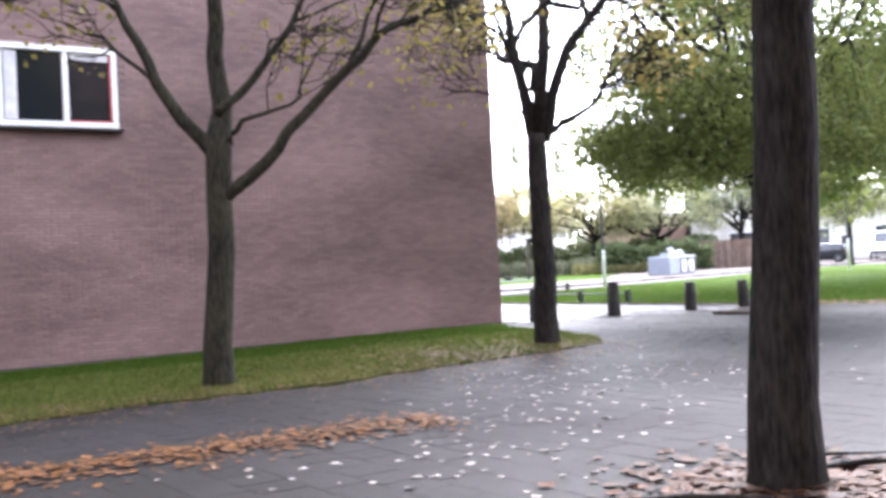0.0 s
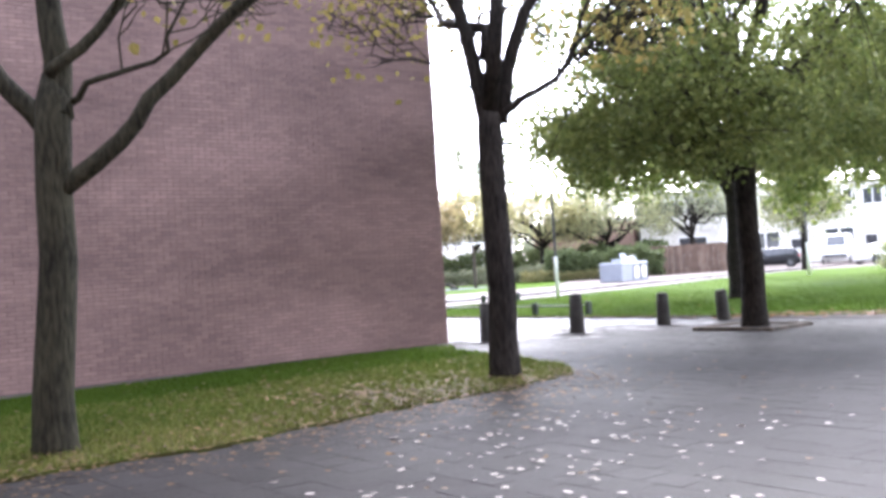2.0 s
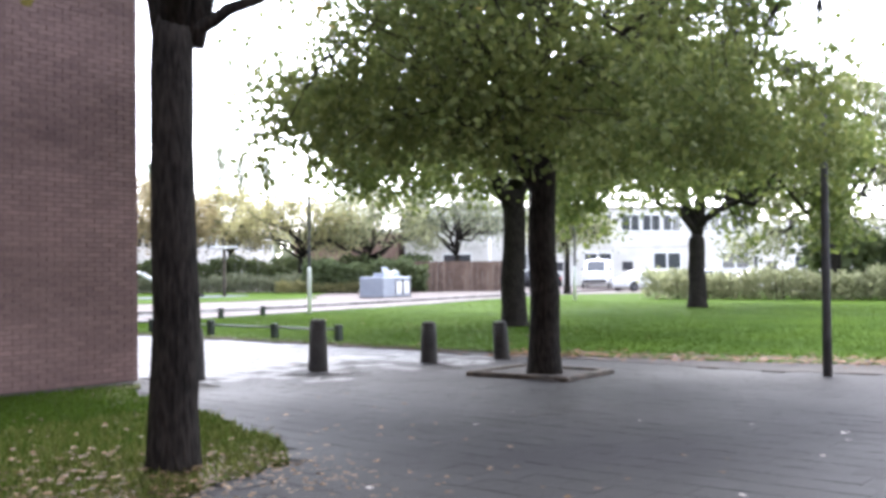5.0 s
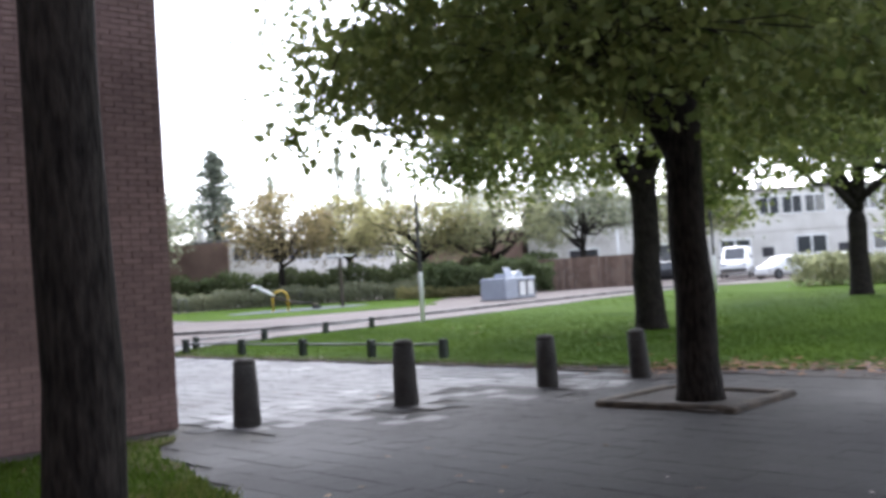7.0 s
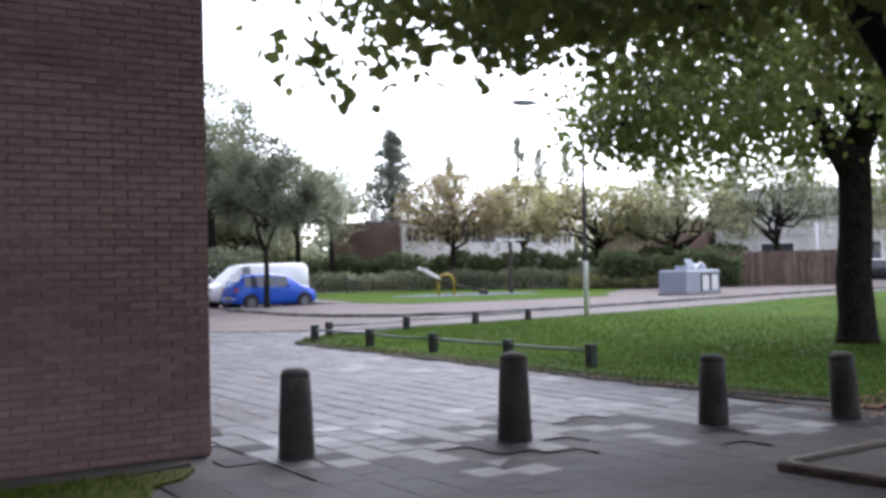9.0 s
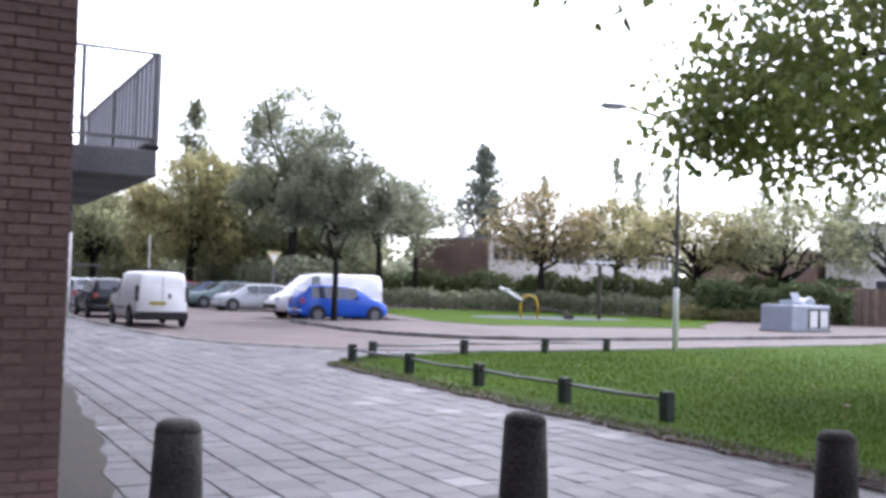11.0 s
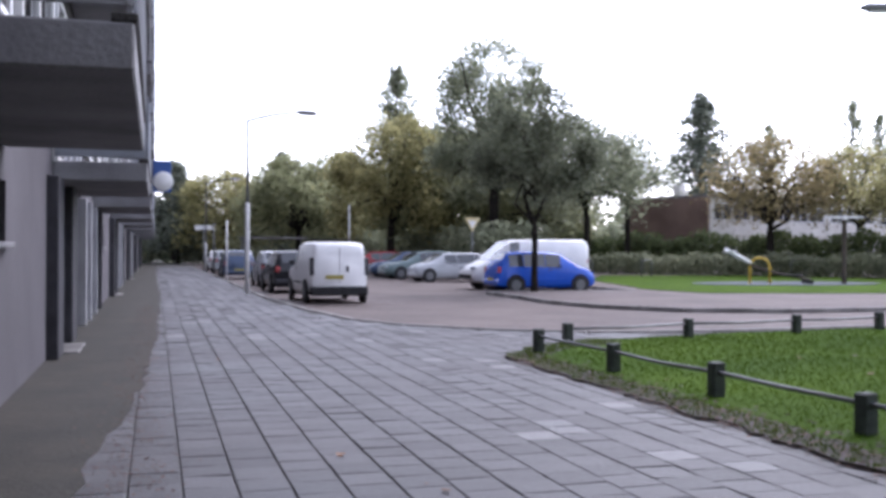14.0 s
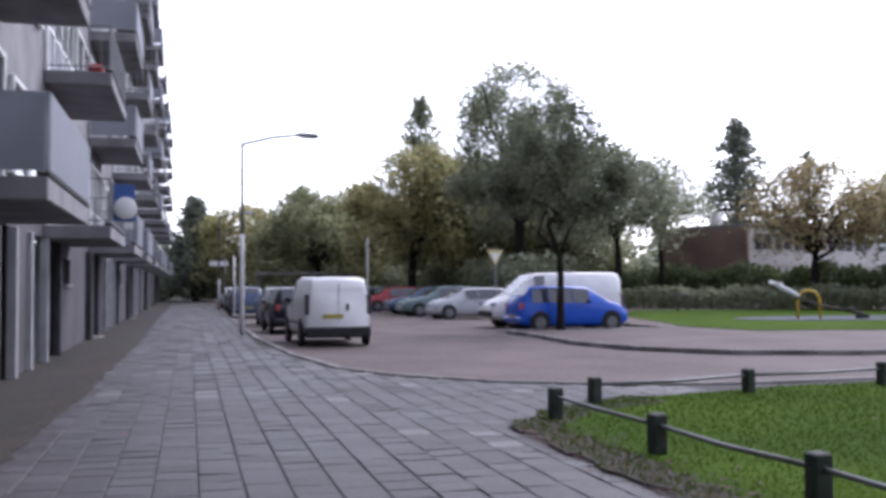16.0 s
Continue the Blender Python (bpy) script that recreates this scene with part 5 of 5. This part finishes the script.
pole((66.8, 48.2), 3.9, 0.09, M_white, "white post at the edge of the far pavement")


# ---- container ----
t = thing("recycling_container", (48.0, 41.5, 0), "grey metal recycling container with two white flaps", "container", "", 12)
Geo().box((0, 0, 0.58), (3.1, 1.5, 1.12), 0, 0.05).make("body", M_grey_box, t)
Geo().box((0, 0, 0.04), (3.2, 1.6, 0.08), 0, 0.02).make("base_plate", M_concrete, t)
for x in (0.15, 1.0):
    d = Geo().box((x, -0.765, 0.55), (0.66, 0.03, 0.70), 0, 0.012).make("flap", M_white, t)
    fr = Geo()
    for c, s in (((x, -0.775, 0.93), (0.8, 0.04, 0.06)), ((x - 0.38, -0.775, 0.55), (0.05, 0.04, 0.8)), ((x + 0.38, -0.775, 0.55), (0.05, 0.04, 0.8))):
        fr.box(c, s, 0, 0.006)
    fr.make("flap_frame", M_rubber, d)
q = Geo().box((-0.35, 0.05, 1.22), (0.72, 0.7, 0.22), 0, 0.04).make("inlet", M_grey_box, t)
chute = Geo().box((0, 0, 0), (0.66, 0.05, 0.5), 0, 0.012).make("inlet_lid", M_grey_box, q)
chute.matrix_local = pose(-0.35, -0.2, 1.42, -20, 0, 0)
q = Geo()
for k in range(2):
    q.tube([(0.75 + 0.46 * math.cos(a), -0.18 + 0.5 * k, 1.1 + 0.36 * math.sin(a)) for a in np.linspace(0, math.pi, 9)], [0.045] * 9, 8)
q.make("hood_rib", M_white, t, smooth=True)
q = Geo()
arc = [(0.75 + 0.42 * math.cos(a), 1.1 + 0.33 * math.sin(a)) for a in np.linspace(0, math.pi, 11)]
q.add([(x, y, z) for y in (-0.25, 0.4) for x, z in arc], [tuple(range(11)), tuple(range(11, 22))[::-1]] + [(k, k + 11, k + 12, k + 1) for k in range(10)] + [(0, 10, 21, 11)])
q.make("hood", M_grey_box, t)


# ---- play area ----
structure(Geo().prism(wavy([(39.8 + 4.6 * math.cos(a) + 3.2, 54.0 + 2.6 * math.sin(a) - 1.0) for a in np.linspace(0, math.tau, 18)[:-1]], 0.1, 0.6, 9), 0.0, 0.035).make("safety_mat", M_mat), "blue-grey rubber safety mat on the play lawn", "ground")
t = thing("seesaw", (41.1, 52.2, 0.03), "yellow and white spring seesaw on the play mat", "seesaw", "", -24)
arc = [(0.42 * math.cos(a), 0.0, 0.72 + 0.42 * math.sin(a)) for a in np.linspace(0, math.pi, 9)]
Geo().tube([(0.42, 0, -0.05), *arc, (-0.42, 0, -0.05)], [0.055] * 11, 10).make("arch", M_yellow, t, smooth=True)
Geo().tube([(-0.5, 0, 0.85), (0.6, 0, 0.5), (2.1, 0, 0.2)], [0.06] * 3, 8).make("beam", M_timber, t, smooth=True)
for c, s, m, nm in ( ((1.35, 0, 0.4), (0.9, 0.3, 0.06), M_rubber, "seat"), ((2.0, 0, 0.12), (0.45, 0.35, 0.16), M_rubber, "buffer")):
    Geo().box(c, s, 0, 0.02).make(nm, m, t)
Geo().tube([(-1.5, 0, 1.5), (-1.0, 0, 1.25), (-0.35, 0, 0.9)], [0.08, 0.10, 0.08], 8).make("slide", M_white, t, "white painted beam", smooth=True)
Geo().box((-1.25, 0, 1.42), (0.5, 0.34, 0.07), 0, 0.02).make("seat", M_white, t)
t = thing("spinner_pole", (45.4, 52.2, 0.03), "dark play pole with a pale cross bar", "play equipment")
Geo().tube([(0, 0, -0.05), (0, 0, 2.9)], [0.11, 0.10], 10).make("pole", M_timber, t)
Geo().box((0, 0, 2.95), (1.6, 0.12, 0.09), -30, 0.02).make("cross_bar", M_white, t)
Geo().box((0, 0, 2.86), (0.12, 1.2, 0.07), -30, 0.02).make("cross_bar", M_white, t)
for at, a in (((42.0, 64.5), 20), ((37.8, 63.0), 30), ((51.0, 63.5), -20)):
    t = thing("goal_bar", (at[0], at[1], 0), "small grey steel hoop at the play area", "hoop", "", a)
    Geo().tube([(-0.4, 0, -0.05), (-0.4, 0, 0.8), (-0.3, 0, 0.95), (0.3, 0, 0.95), (0.4, 0, 0.8), (0.4, 0, -0.05)], [0.04] * 6, 8).make("hoop", M_steel, t, smooth=True)


# ---- houses beyond ----
def house(name, label, p0, direction, width, depth, h, upper, side, storeys=2, group="terraced houses", end=False, blank=False):
    """A flat-roofed terraced house whose front starts at p0 and runs along direction (degrees); local x along the front, y to the back."""
    t = thing(name, (p0[0], p0[1], 0), label, "house", group, direction)
    f = Geo()
    f.box((width / 2, depth / 2, h / 2 - 0.05), (width - 0.01, depth, h + 0.1))
    f.make("wall", side, t)
    r = Geo().box((width / 2, depth / 2, h + 0.12), (width, depth + 0.3, 0.24), 0, 0.03).make("roof", M_roof, t)
    Geo().box((width * 0.3, depth * 0.6, h + 0.7), (0.6, 0.6, 1.0), 0, 0.03).make("chimney", side, r)
    if end:
        Geo().box((-0.08, depth / 2, h / 2), (0.17, depth + 0.1, h + 0.05), 0, 0.01).make("end_wall", M_house_brick, t, "brown brick end wall")
    if blank:
        return t
    sh = h / storeys
    for s in range(storeys):
        z0 = s * sh
        Geo().box((width / 2, -0.04, z0 + sh * 0.20), (width - 0.02, 0.08, sh * 0.38), 0, 0.01).make("panel", upper if s else M_house_white, t)
        n = 3 if s else 2
        for i in range(n):
            xa = width * (0.06 + 0.9 * i / n)
            ww = width * 0.9 / n - 0.18
            if not s and i == 0:
                d = Geo().box((xa + 0.55, -0.03, z0 + 1.05), (0.95, 0.07, 2.1), 0, 0.01).make("door", M_dark_door, t)
                Geo().box((xa + 0.9, -0.08, z0 + 1.0), (0.04, 0.05, 0.12)).make("door_handle", M_steel, d)
                continue
            w0 = Geo().box((xa + ww / 2, -0.05, z0 + sh * 0.64), (ww, 0.10, sh * 0.48), 0, 0.012).make("window", M_white, t)
            for k in range(2):
                Geo().box((xa + ww * (0.26 + 0.48 * k), -0.105, z0 + sh * 0.64), (ww * 0.42, 0.02, sh * 0.40)).make("pane", M_car_glass, w0)
    return t


for i in range(4):
    a = math.radians(20)
    house("terraced_house", "cream two-storey terraced house with brown brick end" if i == 0 else "cream two-storey terraced house with wide windows",
          (51.0 + 6.6 * i * math.cos(a), 73.2 + 6.6 * i * math.sin(a)), 20, 6.6, 7.0, 5.0, M_house_white, M_house_white, end=i == 0)
house("brick_house", "brown brick end of a terrace behind the hedge", (66.8, 69.4), -56.5, 9.2, 8.0, 4.7, M_house_brick, M_house_brick, group="", blank=True)
for i in range(5):
    a = math.radians(-46)
    house("terraced_house", "white two-storey terraced house behind garden walls", (72.2 + 6.2 * i * math.cos(a), 61.2 + 6.2 * i * math.sin(a)), -46, 6.2, 8.0, 6.7, M_house_white, M_house_white)
for i in range(9):
    a = math.radians(-62)
    house("terraced_house", "white two-storey terraced house behind parked cars", (104.0 + 6.2 * i * math.cos(a), 62.0 + 6.2 * i * math.sin(a)), -62, 6.2, 8.0, 6.4, M_house_white, M_house_white)
f = thing("garden_fence", (59.4, 50.2, 0), "brown timber garden fence with upright boards", "fence", "", -42)
for i in range(40):
    Geo().box((0.2 * i + 0.1, 0.02 * (i % 2), 1.02), (0.19, 0.03, 2.1 + 0.04 * (i % 3)), 0, 0.006).make("board", M_fence, f)
for z in (0.5, 1.6):
    Geo().box((4.0, 0.06, z), (8.0, 0.05, 0.09)).make("fence_rail", M_fence, f)
t = thing("shelter", (24.5, 92.0, -0.1), "flat-roofed dark shelter among parked cars", "shelter")
Geo().box((0, 0, 2.45), (5.0, 2.4, 0.18), 0, 0.03).make("roof", M_roof, t)
for x in (-2.3, 2.3):
    for y in (-1.0, 1.0):
        Geo().box((x, y, 1.15), (0.1, 0.1, 2.5), 0, 0.01).make("post", M_steel, t)
t = thing("satellite_dish", (CX + 1.2, 37.39, 2.85), "white satellite dish before a blue cloth on a balcony", "dish")
Geo().box((0.28, 0.05, 0.24), (0.40, 0.025, 0.72), 0, 0.008).make("cloth", paint("blue_cloth", (0.06, 0.12, 0.34), 0.8), t, "blue cloth panel")
Geo().tube([(0.31, 0.03, 0.13), (0.31, 0.0, 0.13), (0.31, -0.03, 0.13), (0.31, -0.035, 0.13)], [0.08, 0.17, 0.22, 0.215], 20).make("dish", M_white, t, smooth=True)
Geo().tube([(0.0, 0.02, 0.1), (0.3, 0.02, 0.13)], [0.02, 0.02], 8).make("bracket", M_steel, t)
t = tagged(Geo().box((CX + 0.9, 37.9, 5.78), (0.30, 0.7, 0.13), 0, 0.04).make("plant_box", M_red), "red plant box on a balcony slab", "plant box")


# ---- fallen leaves ----
def litter(name, label, material, where, count, size, seed, lift=0.008):
    """Leaves lying on the ground, as one mesh."""
    nr = np.random.default_rng(seed)
    pts = where(nr, count)
    n = len(pts)
    a = nr.uniform(0, math.tau, n)
    L = size * nr.uniform(0.6, 1.3, n)
    tilt = nr.normal(0, 0.25, (n, 6)) * L[:, None] * 0.35
    shape = np.array([(-0.5, 0), (-0.15, 0.4), (0.2, 0.28), (0.5, 0), (0.2, -0.28), (-0.15, -0.4)])
    v = np.empty((n, 6, 3))
    for k, (sx, sy) in enumerate(shape):
        v[:, k, 0] = pts[:, 0] + L * (sx * np.cos(a) - sy * np.sin(a))
        v[:, k, 1] = pts[:, 1] + L * (sx * np.sin(a) + sy * np.cos(a))
        v[:, k, 2] = pts[:, 2] + lift + np.abs(tilt[:, k])
    f = (np.arange(n)[:, None, None] * 6 + np.array([[0, 1, 2, 3], [0, 3, 4, 5]])[None]).reshape(-1, 4)
    me = bpy.data.meshes.new(name)
    me.from_pydata(v.reshape(-1, 3).tolist(), [], f.tolist())
    ob = new(name, me)
    me.materials.append(material)
    return tagged(ob, label, "leaves", kind="stuff")


def along(x0, y0, x1, y1, spread, z=0.0, heap=0.0):
    def f(nr, n):
        t = nr.uniform(0, 1, n)
        s = nr.normal(0, spread, n)
        d = math.hypot(x1 - x0, y1 - y0)
        return np.stack([x0 + (x1 - x0) * t - (y1 - y0) / d * s, y0 + (y1 - y0) * t + (x1 - x0) / d * s, z + heap * nr.uniform(0, 1, n) * np.exp(-(s / spread) ** 2)], 1)
    return f


def around(x, y, r, z=0.0, heap=0.0):
    def f(nr, n):
        a, d = nr.uniform(0, math.tau, n), np.abs(nr.normal(0, r, n))
        return np.stack([x + d * np.cos(a), y + d * np.sin(a), z + heap * nr.uniform(0, 1, n) * np.exp(-(d / r) ** 2)], 1)
    return f


litter("leaf_heap", "drift of orange-brown fallen leaves on the paving", M_fallen, along(-2.0, 5.9, 5.9, 5.3, 0.26, 0, 0.03), 2600, 0.07, 81)
litter("leaf_heap", "brown fallen leaves heaped round the trunk", M_fallen_dark, around(5.65, 1.5, 0.55, 0, 0.06), 1500, 0.11, 82)
litter("fallen_leaves", "brown leaves along the edge of the grass strip", M_fallen_dull, along(2.0, 8.5, 11.8, 9.3, 0.7, 0.03, 0.05), 3000, 0.048, 83)
litter("fallen_leaves", "brown leaves in the grass under the trees", M_fallen_dull, around(9.0, 10.0, 2.2, 0.065), 1300, 0.065, 84)
litter("fallen_leaves", "wet leaves with pale glint in their colour, scattered over the paving", M_fallen_pale, along(4.2, 2.9, 9.6, 7.2, 0.75), 240, 0.066, 85)
litter("fallen_leaves", "wet leaves with pale glint in their colour, scattered over the paving", M_fallen_pale, along(8.0, 4.0, 16.0, 6.0, 2.0), 70, 0.06, 86)
litter("fallen_leaves", "brown leaves along the edge of the lawn", M_fallen, along(20.7, 14.0, 24.0, 1.0, 0.45, 0.02), 1600, 0.11, 87)
litter("fallen_leaves", "dark soil crumbs and leaf scraps along the lawn edge", M_fallen_dark, along(20.42, 26.6, 20.42, 14.5, 0.07, 0.0, 0.02), 2400, 0.035, 91)
litter("fallen_leaves", "dark soil crumbs along the facade border", M_fallen_dark, along(15.68, 17.0, 15.68, 40.0, 0.16), 3000, 0.028, 92)
litter("fallen_leaves", "few brown leaves on the paving", M_fallen, along(15.5, 13.0, 19.0, 34.0, 1.4), 26, 0.07, 88)
litter("fallen_leaves", "few yellow leaves on the lawn", M_fallen, along(23.0, 12.0, 26.0, 26.0, 1.8, 0.06), 60, 0.09, 89)
litter("fallen_leaves", "earthy litter along the lawn edge", M_fallen_dark, along(20.6, 26.5, 20.6, 14.5, 0.2, 0.025), 1300, 0.05, 90)


def fallen_branch(pts, r, label):
    way = [Vector(p) for p in pts]
    g = Geo().tube(way, [r * (1 - 0.7 * i / (len(way) - 1)) for i in range(len(way))], 7)
    for i in range(1, len(way) - 1):
        e = way[i] + Vector((random.uniform(-0.2, 0.2), random.uniform(-0.2, 0.2), 0.03))
        g.tube([way[i], e], [r * 0.4, r * 0.15], 5)
    tagged(g.make("fallen_branch", M_bark, smooth=True), label, "branch")


fallen_branch([(4.75, 1.95, 0.02), (5.0, 1.75, 0.05), (5.3, 1.45, 0.04), (5.55, 1.2, 0.03)], 0.028, "dark curved branch lying among leaves by the trunk")
fallen_branch([(5.85, 1.75, 0.03), (6.2, 1.6, 0.06), (6.5, 1.5, 0.05), (6.9, 1.25, 0.02)], 0.024, "dark crooked branch lying on brown leaves")
fallen_branch([(5.95, 2.0, 0.02), (6.3, 1.95, 0.05), (6.75, 1.7, 0.03)], 0.018, "thin dark twig lying beside the trunk")


# ---- pieces of walls and floors ----
brick_wall(1.8, CX, 0.02, 7.3, CY, [(WIN[0] - 0.01, WIN[1] + 0.01, WIN[2] - 0.07, WIN[3] + 0.01)], gable, (5.0, 7.6, 0.6, 2.2))

in_lawn, in_strip, in_bed, in_west = in_poly(LAWN), in_poly(STRIP), in_poly(BED), in_poly(WEST)


def paving(x0, y0, x1, y1, material, name, label, skip, near=None, gap=0.317, seam=0.007, low=0.006, jitter=1.0):
    """Square tiles in half bond; the nearest are parts, the others are joined."""
    owner = structure(new(name), label, "pavement")
    p, w = 0.32, gap
    wx = w - seam
    unit = Geo().box((0, 0, -0.02), (wx, w, 0.04), 0, 0.006).mesh("tile")
    unit.materials.append(material)
    rest, bleached = Geo(), Geo()
    col = 0
    x = x0
    while x < x1:
        y = y0 + (p / 2 if col % 2 else 0)
        while y < y1:
            cx, cy = x + p / 2 + random.gauss(0, 0.0012) * jitter, y + p / 2 + random.gauss(0, 0.002) * jitter
            if not skip(cx, cy):
                z = random.uniform(-0.5, 0.4) * low
                if near and near[0] < cx < near[2] and near[1] < cy < near[3]:
                    ob = new("tile", unit)
                    ob.location = (cx, cy, z)
                    ob.rotation_euler = (random.gauss(0, 0.008), random.gauss(0, 0.008), 0)
                    ob.parent = owner
                else:
                    h, k, b = w / 2, wx / 2, low
                    tx, ty = random.gauss(0, 0.0016) * jitter, random.gauss(0, 0.0016) * jitter
                    c = b * 0.4
                    (bleached if material is M_tile and random.random() < 0.07 else rest).add([(cx - k, cy - h, z - b), (cx + k, cy - h, z - b), (cx + k, cy + h, z - b), (cx - k, cy + h, z - b),
                              (cx - k + b, cy - h + c, z - tx - ty), (cx + k - b, cy - h + c, z + tx - ty), (cx + k - b, cy + h - c, z + tx + ty), (cx - k + b, cy + h - c, z - tx + ty)],
                             [(4, 5, 6, 7), (0, 1, 5, 4), (1, 2, 6, 5), (2, 3, 7, 6), (3, 0, 4, 7)])
            y += p
        x += p
        col += 1
    tagged(rest.make("paving_tiles", material, owner), kind="stuff")
    if bleached.f:
        tagged(bleached.make("paving_tiles", M_tile_pale, owner, "bleached paler paving tiles"), kind="stuff")


def off_green(x, y):
    return in_strip(x, y) or in_lawn(x, y) or in_bed(x, y)


def damp_shaded(x, y):
    """Whether the damp tile here has canopy shade in its colour: all under the trees, fewer and fewer past the
    bollards.
    """
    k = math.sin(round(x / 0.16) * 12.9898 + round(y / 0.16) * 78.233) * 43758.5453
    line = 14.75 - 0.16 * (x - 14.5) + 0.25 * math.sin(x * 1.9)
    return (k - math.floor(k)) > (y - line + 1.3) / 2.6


# tree shade is painted by choosing the darker tile colour here
paving(-9.6, -9.2, 26.0, 16.2, M_tile_shaded, "pavement_tiles_near", "damp paving tiles with tree shade in their colour",
       lambda x, y: off_green(x, y) or not damp_shaded(x, y) or (x < CX + 0.2 and y > CY - 0.2), gap=0.3185, seam=0.0, low=0.002, jitter=0.45)
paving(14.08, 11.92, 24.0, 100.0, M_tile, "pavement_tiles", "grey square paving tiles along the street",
       lambda x, y: off_green(x, y) or (y < 16.1 and damp_shaded(x, y)) or not in_west(x + 0.22, y) or not in_west(x, y + 0.2) or (x < CX + 0.2 and y < CY + 0.3) or x < CX + 0.3 and y > CY + 1, (15.7, 17.0, 18.6, 25.6))
